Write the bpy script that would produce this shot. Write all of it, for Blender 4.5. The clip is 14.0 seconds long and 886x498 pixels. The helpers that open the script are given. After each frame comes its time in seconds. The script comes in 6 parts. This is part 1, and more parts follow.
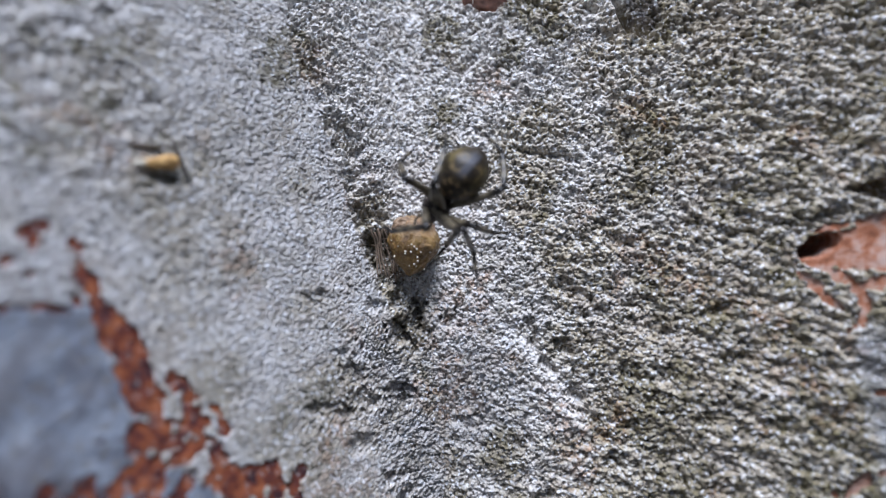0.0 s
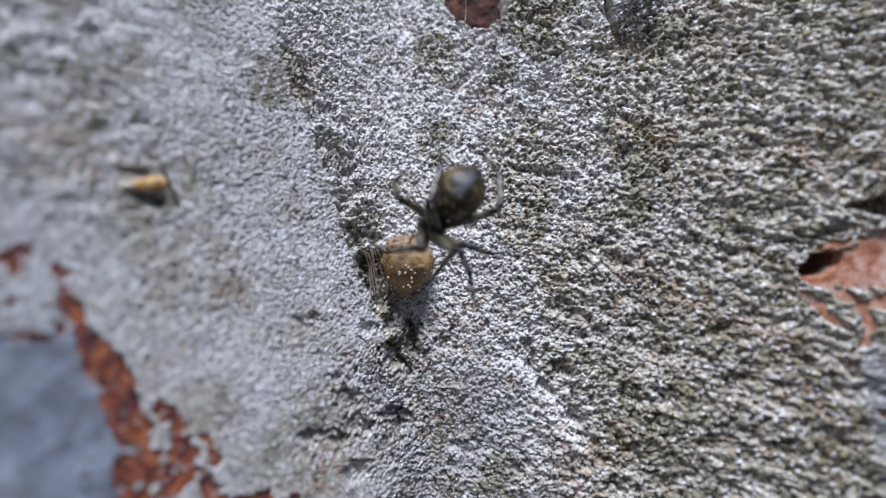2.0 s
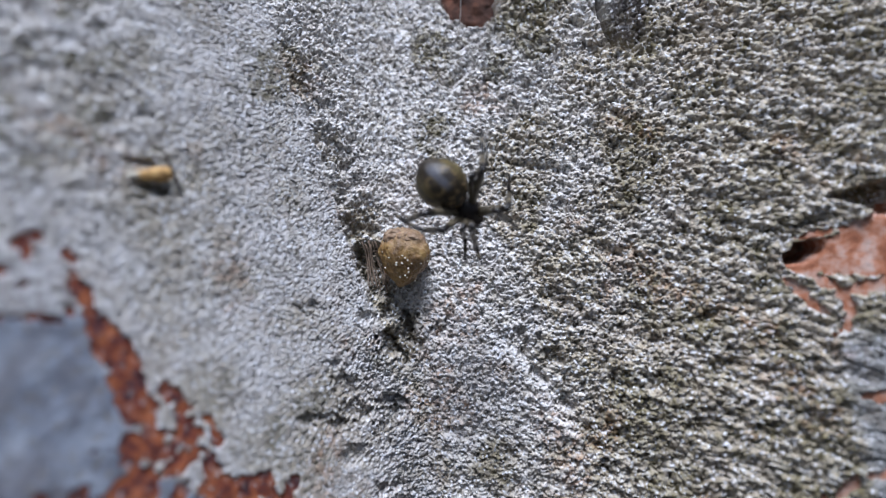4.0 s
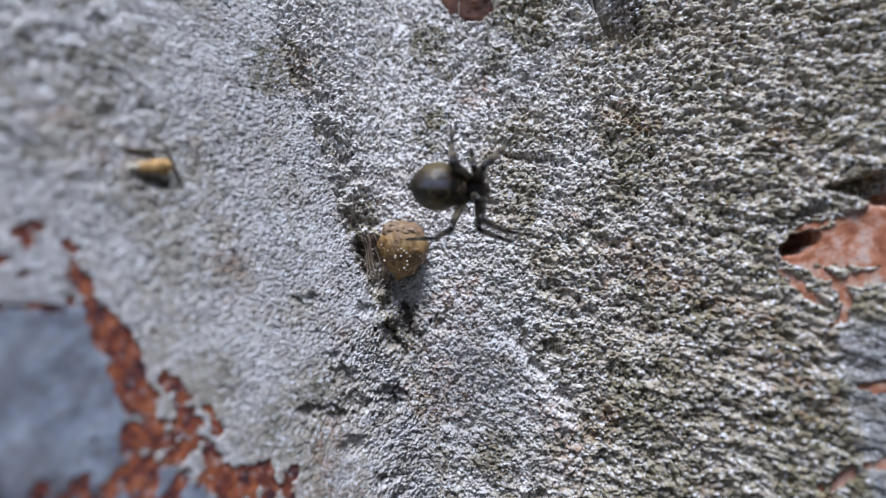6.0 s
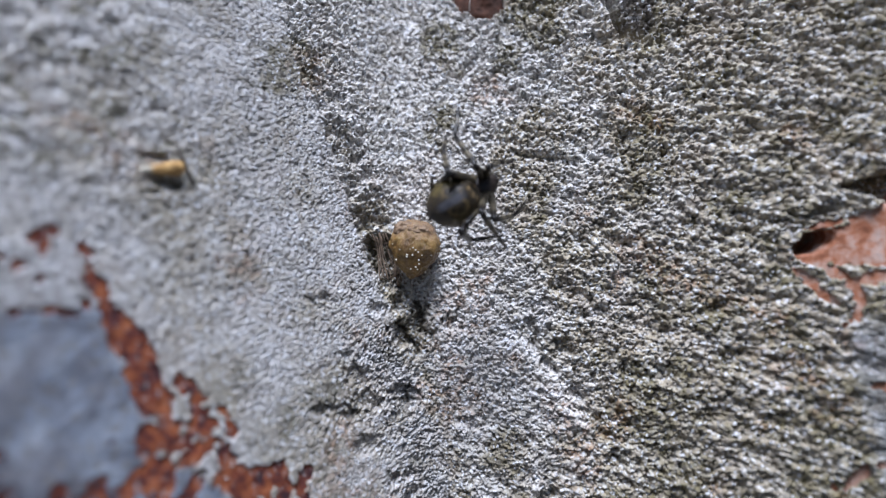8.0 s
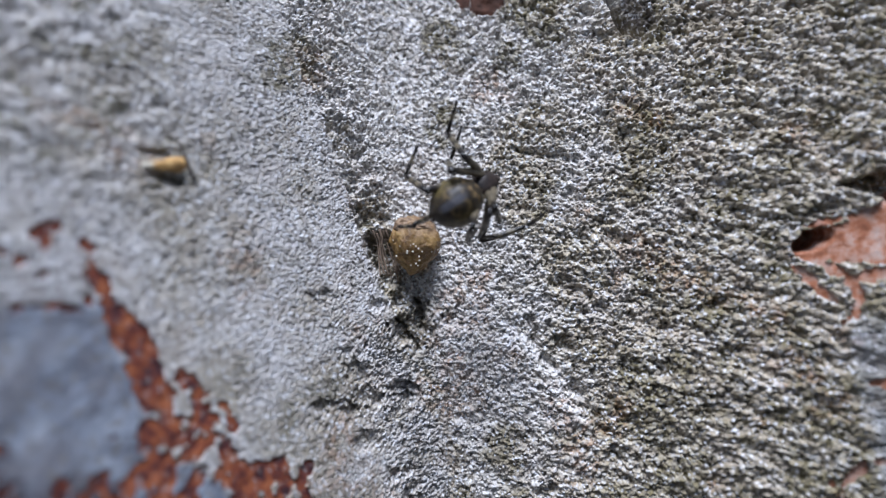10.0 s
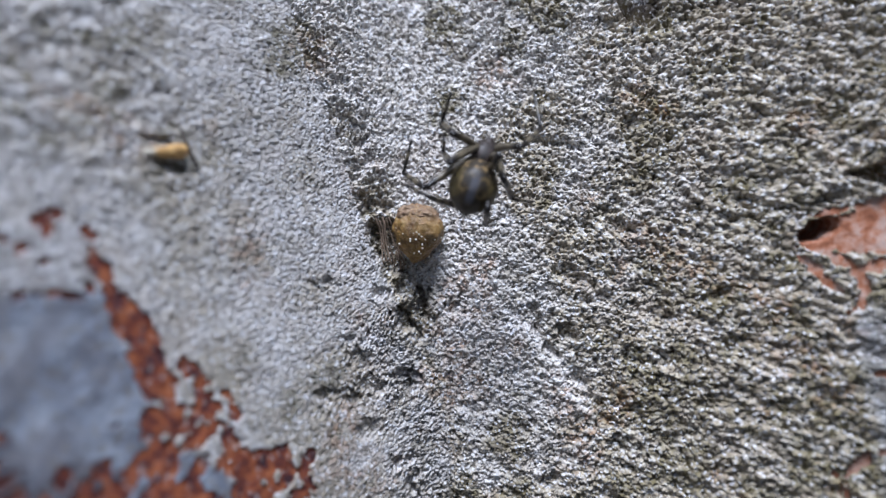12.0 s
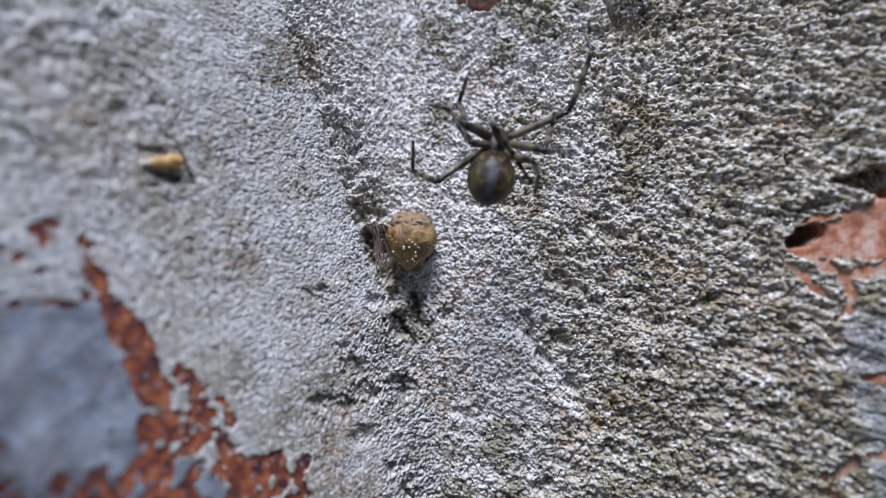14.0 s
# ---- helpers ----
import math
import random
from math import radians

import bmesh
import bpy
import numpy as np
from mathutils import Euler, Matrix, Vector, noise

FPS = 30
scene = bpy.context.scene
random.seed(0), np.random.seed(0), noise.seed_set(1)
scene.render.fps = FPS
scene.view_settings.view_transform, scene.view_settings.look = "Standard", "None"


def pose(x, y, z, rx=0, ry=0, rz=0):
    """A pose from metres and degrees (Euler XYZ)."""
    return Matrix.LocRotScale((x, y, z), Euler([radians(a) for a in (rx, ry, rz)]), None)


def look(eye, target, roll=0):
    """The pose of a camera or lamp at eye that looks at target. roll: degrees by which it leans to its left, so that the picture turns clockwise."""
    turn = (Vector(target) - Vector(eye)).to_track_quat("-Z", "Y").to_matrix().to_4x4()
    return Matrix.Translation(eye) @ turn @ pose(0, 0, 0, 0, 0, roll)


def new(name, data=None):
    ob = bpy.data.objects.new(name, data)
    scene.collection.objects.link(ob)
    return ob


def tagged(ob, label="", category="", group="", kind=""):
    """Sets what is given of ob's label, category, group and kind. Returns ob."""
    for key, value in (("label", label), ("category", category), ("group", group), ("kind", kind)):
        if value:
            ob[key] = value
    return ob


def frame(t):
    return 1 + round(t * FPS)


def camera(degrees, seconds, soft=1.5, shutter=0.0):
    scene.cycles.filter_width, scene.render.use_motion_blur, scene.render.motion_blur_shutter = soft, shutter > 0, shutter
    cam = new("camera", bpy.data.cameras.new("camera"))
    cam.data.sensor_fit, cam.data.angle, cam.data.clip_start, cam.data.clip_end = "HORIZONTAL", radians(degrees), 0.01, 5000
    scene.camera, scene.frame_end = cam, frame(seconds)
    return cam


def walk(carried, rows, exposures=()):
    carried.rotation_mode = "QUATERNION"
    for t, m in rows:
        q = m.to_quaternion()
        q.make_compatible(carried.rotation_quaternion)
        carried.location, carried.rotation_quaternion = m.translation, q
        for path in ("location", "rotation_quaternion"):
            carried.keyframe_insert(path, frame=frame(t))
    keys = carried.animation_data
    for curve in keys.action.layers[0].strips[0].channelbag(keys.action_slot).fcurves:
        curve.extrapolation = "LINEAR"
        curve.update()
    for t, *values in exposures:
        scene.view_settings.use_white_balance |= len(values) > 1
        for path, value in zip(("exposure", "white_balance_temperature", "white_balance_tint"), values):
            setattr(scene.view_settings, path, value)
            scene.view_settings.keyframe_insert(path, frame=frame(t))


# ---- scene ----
MM = 0.001

# the camera: a phone held by a person, about 7 cm from the corner of a wall
cam = camera(58, 14.0, soft=1.35)
cam.data.dof.use_dof = True
cam.data.dof.focus_distance = 0.077
cam.data.dof.aperture_fstop = 14.5
PATH = [
    (0, pose(0.001022, -0.069294, 0.001029, 89.418, -0.484, 0.462)),
    (0.5, pose(0.000489, -0.069944, 0.000126, 89.64, -0.578, 0.532)),
    (1, pose(0.000336, -0.070724, 0.001354, 89.93, -0.243, 0.407)),
    (1.5, pose(0.000259, -0.067969, 0.001788, 90.406, 0.023, 0.152)),
    (2, pose(0.000479, -0.067773, 0.001547, 90.473, -0.03, -0.324)),
    (2.5, pose(0.000465, -0.068221, 0.000757, 90.64, -0.04, -0.477)),
    (3, pose(0.000914, -0.068796, 0.000779, 90.677, 0.058, -0.438)),
    (3.2, pose(0.000642, -0.069086, 0.000579, 90.739, 0.036, -0.531)),
    (5.5, pose(0.001179, -0.07035, -0.000199, 90.952, 0.197, -0.043)),
    (6, pose(0.001134, -0.070366, -0.000453, 90.808, 0.141, -0.228)),
    (6.5, pose(0.001051, -0.070859, -0.000402, 90.696, 0.219, -0.183)),
    (7, pose(0.001134, -0.070762, -0.000575, 90.636, 0.245, 0.001)),
    (7.5, pose(0.000201, -0.070207, 0.000327, 90.381, 0.083, 0.02)),
    (8, pose(0.00062, -0.070346, 0.000289, 90.188, 0.318, 0.22)),
    (10.5, pose(0.000445, -0.070556, 0.000368, 89.674, 0.135, 0.121)),
    (11, pose(0.000447, -0.070244, 0.000586, 89.277, 0.063, 0.295)),
    (11.5, pose(0.000159, -0.070107, 0.000678, 89.002, -0.079, 0.299)),
    (12, pose(0.000307, -0.070154, 0.000538, 88.889, -0.065, 0.234)),
    (12.5, pose(0.000451, -0.069319, 0.001472, 88.976, -0.169, -0.033)),
    (13, pose(0.00036, -0.070313, 0.001037, 89.147, -0.208, -0.254)),
    (13.5, pose(0.000618, -0.07071, 0.000705, 89.258, 0.059, -0.081)),
    (14, pose(0.000862, -0.071053, 0.0007, 89.323, 0.162, 0.149)),
]
walk(cam, PATH, [(0, 0.23, 5430, 14), (14, 0.23, 5430, 14)])

# ---- light: open shade under a bright overcast sky, from above and in front of the wall ----
world = bpy.data.worlds.new("overcast_sky")
scene.world = world
world.use_nodes = True
wn, wl = world.node_tree.nodes, world.node_tree.links
sky = wn.new("ShaderNodeTexSky")
sky.sky_type = "NISHITA"
sky.sun_disc = False
SUN_UP, SUN_SIDE = radians(63), radians(187)
sky.sun_elevation, sky.sun_rotation = SUN_UP, SUN_SIDE
sky.dust_density, sky.air_density = 3.0, 1.0
wl.new(sky.outputs["Color"], wn["Background"].inputs["Color"])
wn["Background"].inputs["Strength"].default_value = 0.06

sun = new("sun", bpy.data.lights.new("sun", "SUN"))
sun.data.energy, sun.data.angle, sun.data.color = 4.9, radians(30), (1.0, 0.985, 0.96)
sun.matrix_world = look((-0.055, -0.451, 0.891), (0, 0, 0))


# ---- noise on the plan of the wall (millimetres along the wall and up) ----
def hash01(ix, iy, seed):
    h = (ix.astype(np.int64) * 374761393 + iy.astype(np.int64) * 668265263 + seed * 974711) & 0x7FFFFFFF
    h = ((h ^ (h >> 13)) * 1274126177) & 0x7FFFFFFF
    h = ((h ^ (h >> 15)) * 1103515245) & 0x7FFFFFFF
    return ((h ^ (h >> 16)) & 0xFFFFF) / float(0xFFFFF)


def soft_noise(u, v, size, seed):
    x, y = u / size, v / size
    ix, iy = np.floor(x), np.floor(y)
    fx, fy = x - ix, y - iy
    fx, fy = fx * fx * (3 - 2 * fx), fy * fy * (3 - 2 * fy)
    a, b = hash01(ix, iy, seed), hash01(ix + 1, iy, seed)
    c, e = hash01(ix, iy + 1, seed), hash01(ix + 1, iy + 1, seed)
    return (a + (b - a) * fx) * (1 - fy) + (c + (e - c) * fx) * fy


def fractal(u, v, size, seed, octaves=4):
    total, weight = 0.0, 0.0
    for n in range(octaves):
        w = 0.5**n
        c, e = math.cos(0.6 + 1.1 * n), math.sin(0.6 + 1.1 * n)
        total = total + w * soft_noise(c * u - e * v, e * u + c * v, size * 0.5**n, seed + 17 * n)
        weight += w
    return total / weight


def slope_noise(u, v, size, seed):
    """Noise from random slopes, about -1 to 1, with no grid to be seen in it."""
    x, y = u / size, v / size
    ix, iy = np.floor(x), np.floor(y)
    fx, fy = x - ix, y - iy
    corner = []
    for dx, dy in ((0, 0), (1, 0), (0, 1), (1, 1)):
        a = 2 * math.pi * hash01(ix + dx, iy + dy, seed)
        corner.append(np.cos(a) * (fx - dx) + np.sin(a) * (fy - dy))
    wx, wy = fx * fx * fx * (fx * (6 * fx - 15) + 10), fy * fy * fy * (fy * (6 * fy - 15) + 10)
    low, high = corner[0] + (corner[1] - corner[0]) * wx, corner[2] + (corner[3] - corner[2]) * wx
    return 1.5 * (low + (high - low) * wy)


def rough_noise(u, v, size, seed, octaves=3, gain=0.55):
    total = 0.0
    for n in range(octaves):
        c, e = (math.cos(0.9 * n), math.sin(0.9 * n))
        total = total + gain**n * slope_noise(c * u - e * v, e * u + c * v, size * 0.5**n, seed + 29 * n)
    return total


def grains(u, v, size, seed):
    """Round grains packed side by side: the height of each (0 to 1) and a random number for each."""
    x, y = u / size, v / size
    ix, iy = np.floor(x), np.floor(y)
    best = np.full(x.shape, -9.0)
    which = np.zeros(x.shape)
    for dx in (-1, 0, 1):
        for dy in (-1, 0, 1):
            cx, cy = ix + dx, iy + dy
            gx = cx + 0.1 + 0.8 * hash01(cx, cy, seed)
            gy = cy + 0.1 + 0.8 * hash01(cx, cy, seed + 5)
            r = 0.45 + 0.4 * hash01(cx, cy, seed + 9)
            q = hash01(cx, cy, seed + 13)
            d2 = ((x - gx) ** 2 + (y - gy) ** 2) / (r * r)
            h = np.sqrt(np.clip(1 - d2, 0, 1)) * (0.35 + 0.65 * q) - 0.85 * np.clip(d2 - 1, 0, 1.2)
            near = h > best
            best = np.where(near, h, best)
            which = np.where(near, hash01(cx, cy, seed + 21), which)
    return best, which


def step(a, b, x):
    k = np.clip((x - a) / (b - a), 0, 1)
    return k * k * (3 - 2 * k)


def capsules(x, z, rows):
    """Distance from a chain of thick strokes, rows of x, z, radius; negative inside."""
    d = np.full(x.shape, 1e3)
    if len(rows) == 1:
        rows = rows * 2
    for (x0, z0, r0), (x1, z1, r1) in zip(rows, rows[1:]):
        ex, ez = x1 - x0, z1 - z0
        k = np.clip(((x - x0) * ex + (z - z0) * ez) / max(ex * ex + ez * ez, 1e-9), 0, 1)
        d = np.minimum(d, np.hypot(x - x0 - k * ex, z - z0 - k * ez) - (r0 + (r1 - r0) * k))
    return d


# ---- the plan: two faces of a wall that meet in an open inner corner ----
def face_depth(x, z):
    left = 16.44 + 1.395 * x + 0.3414 * z
    xr, zr = np.clip(x, -60, 60), np.clip(z, -60, 60)
    right = 10.21 - 0.2234 * x + 0.1373 * z - 0.00534 * xr * xr + 0.0017 * zr * zr
    m, s = np.minimum(left, right), 0.84
    return m - s * np.log(np.exp(-(left - m) / s) + np.exp(-(right - m) / s))


def face_normal(x, z):
    e = 0.5
    gx = (face_depth(x + e, z) - face_depth(x - e, z)) / (2 * e)
    gz = (face_depth(x, z + e) - face_depth(x, z - e)) / (2 * e)
    n = np.stack([gx, -np.ones_like(gx), gz], -1)
    return n / np.linalg.norm(n, axis=-1, keepdims=True)


def along(x):
    """Length along the wall, so that grains keep their size on the steep face."""
    return np.where(x < -4, -4 + (x + 4) * 1.35, x * 1.03)


# strokes where the coat has flaked off the brick, x and z in millimetres with a half width
FLAKE_SPOTS = [
    [(-25.84, 1.36, 0.25), (-25.4, 1.67, 0.48), (-25.02, 1.83, 0.22)], [(-25.39, 1.08, 0.33), (-25.45, 0.42, 0.18)],
    [(-27.02, 0.15, 0.32), (-26.78, 0.07, 0.21)], [(-26.34, -0.28, 0.25), (-26.17, -0.36, 0.32)], [(-25.22, -1.35, 0.22)], [(-24.02, 0.83, 0.11), (-23.37, 0.42, 0.15)],
    [(-26.2, -3.29, 0.13), (-25.09, -3.3, 0.15), (-23.52, -3.75, 0.13)], [(-23.46, -2.88, 0.26), (-23.37, -3.33, 0.22)],
    [(-20.58, -9.99, 0.15), (-20.27, -10.03, 0.23)], [(-25.81, -11.71, 0.29)], [(-21.51, -12.04, 0.08), (-20.33, -12.48, 0.1)],
]
FLAKE_BAND = [
    [(-23.59, -0.34, 0.0), (-23.42, -0.95, 0.02), (-23.17, -1.64, 0.25), (-22.88, -2.26, 0.35), (-22.63, -2.65, 0.05)],
    [(-22.62, -3.33, 0.15), (-22.17, -4.05, 0.42), (-21.7, -4.85, 0.72), (-21.3, -5.77, 0.88), (-20.94, -6.77, 0.95), (-20.61, -7.66, 1.05), (-20.31, -8.58, 0.98),
     (-20.05, -9.49, 0.76), (-19.7, -10.25, 0.8), (-19.24, -11.11, 0.8), (-18.86, -11.89, 0.53)],
    [(-19.96, -12.01, 0.56), (-19.34, -12.56, 0.56), (-18.04, -13.18, 0.19)], [(-19.88, -12.97, 0.52), (-19.55, -13.94, 0.48), (-19.03, -13.83, 0.33)],
]
FLAKE_ARM = [
    [(-18.6, -8.94, 0.16), (-18.18, -9.66, 0.36), (-17.67, -10.49, 0.31)], [(-17.78, -11.39, 0.23), (-17.09, -12.0, 0.52), (-17.21, -12.82, 0.59), (-17.88, -12.32, 0.27)],
    [(-16.8, -13.72, 0.35), (-17.4, -14.29, 0.5), (-18.01, -14.46, 0.27)], [(-16.39, -11.76, 0.24), (-15.95, -12.75, 0.37), (-15.66, -13.4, 0.2)],
    [(-16.16, -13.84, 0.16), (-15.92, -14.77, 0.24), (-15.63, -15.8, 0.56), (-15.95, -16.54, 0.47)], [(-17.11, -15.96, 0.27), (-17.53, -16.48, 0.3), (-17.8, -17.32, 0.56), (-17.47, -18.82, 0.67)],
]
FLAKE_LOW = [
    [(-15.34, -16.49, 0.56), (-14.46, -17.48, 0.88), (-13.61, -17.48, 0.9), (-12.67, -17.08, 0.5)], [(-12.44, -17.58, 0.38), (-12.58, -18.91, 0.67)],
    [(-14.89, -18.71, 0.86), (-13.57, -19.4, 0.96), (-13.82, -20.77, 1.04), (-12.43, -21.78, 0.88)], [(-10.97, -17.9, 0.47), (-11.27, -18.76, 0.25), (-10.66, -19.74, 0.52)],
    [(-11.86, -20.58, 0.33), (-11.15, -20.47, 0.46), (-11.39, -21.43, 0.57)],
    [(-19.44, -17.29, 0.77), (-18.17, -18.24, 0.79), (-16.34, -19.67, 0.99)], [(-18.92, -14.66, 0.26), (-18.65, -16.05, 0.19)],
]
FLAKE_CORNER = [
    [(-19.89, -14.74, 0.67), (-19.27, -15.46, 0.74), (-19.04, -16.4, 0.54)], [(-20.47, -15.5, 0.42), (-20.91, -16.08, 0.68), (-21.72, -16.34, 0.75)], [(-21.78, -15.07, 0.44)],
    [(-22.46, -15.97, 0.48), (-22.32, -17.06, 0.8)], [(-24.0, -16.2, 0.3), (-24.6, -17.6, 0.7)], [(-24.9, -14.9, 0.22)], [(-26.5, -13.0, 0.4), (-25.5, -13.8, 0.25)], [(-26.2, -15.6, 0.6), (-25.0, -16.3, 0.5)], [(-23.4, -14.7, 0.2)],
]
FLAKES_RIGHT = [
    [(30.81, -0.32, 0.38), (31.81, -0.21, 0.86), (33.03, 0.27, 1.22), (34.51, 0.74, 1.75), (36.22, 1.21, 2.35), (39.96, 2.08, 3.16)], [(31.9, 2.1, 0.12), (33.8, 2.75, 0.3)],
    [(30.84, -1.47, 0.24), (31.65, -2.41, 0.33), (32.21, -3.38, 0.24)], [(33.03, -1.43, 0.33), (34.37, -2.43, 0.37), (34.75, -3.52, 0.33), (34.32, -5.29, 0.28), (33.73, -5.83, 0.24)],
    [(34.52, -2.24, 0.32), (36.07, -1.92, 0.55), (38.49, -1.5, 0.72)], [(32.64, -3.89, 0.23), (32.92, -4.25, 0.24)],
    [(32.34, -19.25, 0.28), (32.84, -19.72, 0.36), (33.36, -18.81, 0.32), (34.3, -17.7, 0.32), (35.0, -17.22, 0.27), (35.96, -16.84, 0.36), (38.28, -15.58, 0.53)],
    [(32.75, -20.64, 0.37)], [(35.24, -10.86, 0.23), (36.47, -10.73, 0.36)],
]
# pits in the mortar: strokes, and how deep they go
PITS_CORNER = [
    ([(-6.25, -5.1, 0.26), (-5.86, -5.24, 0.32)], 1.2), ([(-4.32, -7.12, 0.32), (-3.79, -7.94, 0.65), (-3.25, -8.54, 0.5)], 2.8), ([(-2.28, -5.49, 0.34), (-2.04, -7.73, 0.55), (-2.25, -9.49, 0.33)], 2.6),
    ([(-1.14, -7.5, 0.33), (-0.8, -8.16, 0.34)], 1.4), ([(0.89, -6.84, 0.3), (1.73, -6.32, 0.25)], 0.9), ([(-10.4, -3.81, -0.12)], 1.0), ([(-8.25, -8.99, 0.15)], 0.8),
    ([(-10.73, -13.13, 0.27), (-10.03, -13.86, 0.36), (-10.2, -14.62, 0.27)], 1.5), ([(-9.01, -13.86, 0.28), (-8.07, -14.39, 0.29)], 1.5), ([(-7.32, -13.26, 0.29), (-6.03, -13.78, 0.25)], 1.2),
]
PITS_LOW = [
    ([(-4.11, -13.04, 0.26), (-3.68, -14.47, 0.31)], 1.5), ([(-2.97, -13.7, 0.32), (-2.63, -15.5, 0.26)], 1.4), ([(-4.26, -20.53, 0.29), (-4.34, -21.27, 0.19)], 1.5),
    ([(-3.14, -22.97, 0.43), (-2.83, -23.67, 0.29)], 1.6), ([(-3.13, -20.74, 0.2)], 1.0), ([(-6.54, -16.86, 0.24), (-7.2, -16.89, 0.19)], 1.2), ([(-8.01, -10.79, 0.24), (-7.38, -11.11, 0.2)], 1.0),
]
PITS_RIGHT = [
    ([(8.79, -7.01, 0.38), (9.3, -8.5, 0.43)], 1.1), ([(12.14, -8.81, 0.53), (12.74, -9.42, 0.42)], 1.5), ([(10.32, -10.7, 0.49), (10.83, -11.21, 0.42)], 1.3), ([(12.59, -13.22, 0.26), (13.29, -14.12, 0.26)], 1.2),
    ([(8.45, -17.65, 0.5), (7.67, -17.97, 0.3)], 0.8), ([(10.76, -22.21, 0.48), (9.99, -22.82, 0.37)], 1.0), ([(16.22, -19.04, 0.41)], 1.0),
]
# dark stains on the cement wash; the last paints shade in the top hollow
STAINS_SHADE = [[(-22.45, -9.6, 0.3), (-22.4, -10.5, 0.5)], [(-25.8, -12.0, 0.6)], [(-23.6, -15.4, 1.4), (-21.6, -15.6, 0.9), (-19.9, -15.4, 0.4)], [(-25.6, -14.5, 1.5)], [(20.2, 28.5, 2.5), (20.0, 24.5, 2.2), (20.1, 22.9, 1.2)]]
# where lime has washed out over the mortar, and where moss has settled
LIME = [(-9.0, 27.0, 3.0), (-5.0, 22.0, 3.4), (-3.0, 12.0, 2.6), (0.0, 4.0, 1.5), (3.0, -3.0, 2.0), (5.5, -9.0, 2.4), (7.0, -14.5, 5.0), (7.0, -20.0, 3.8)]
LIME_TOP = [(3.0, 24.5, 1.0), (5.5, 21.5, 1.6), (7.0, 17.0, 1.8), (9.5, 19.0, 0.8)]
# moss, and two spots that darken the top hollow and the pits
MOSS_AND_DARK = [(-13.7, 18.1, 1.9), (-14.8, 15.8, 1.3), (0.3, 22.2, 1.7), (0.9, 19.5, 1.2), (0.9, 14.1, 1.1), (-0.3, 11.5, 0.9), (6.9, 20.0, 1.2), (11.0, 22.5, 1.5), (8.4, 25.2, 1.5), (20.2, 22.7, 2.0), (10.0, 26.3, 1.5), (23.4, 22.2, 1.2), (-2.4, -7.4, 0.8)]
CLIFF = [(-16.4, 29.0, 0), (-14.52, 22.01, 0), (-13.29, 17.95, 0), (-11.85, 14.45, 0), (-10.61, 11.95, 0), (-9.95, 8.73, 0), (-9.46, 6.59, 0), (-8.55, 3.94, 0), (-7.77, 1.53, 0), (-7.0, -0.36, 0), (-5.18, -4.77, 0), (-4.42, -7.32, 0),
         (-3.75, -10.3, 0), (-1.78, -14.32, 0), (0.68, -18.7, 0), (0.9, -28.0, 0)]


def side_of(x, z, line):
    """Signed distance across a line that runs downwards: positive on its right."""
    zs = np.array([p[1] for p in line][::-1], float)
    xs = np.array([p[0] for p in line][::-1], float)
    return x - np.interp(z, zs, xs)


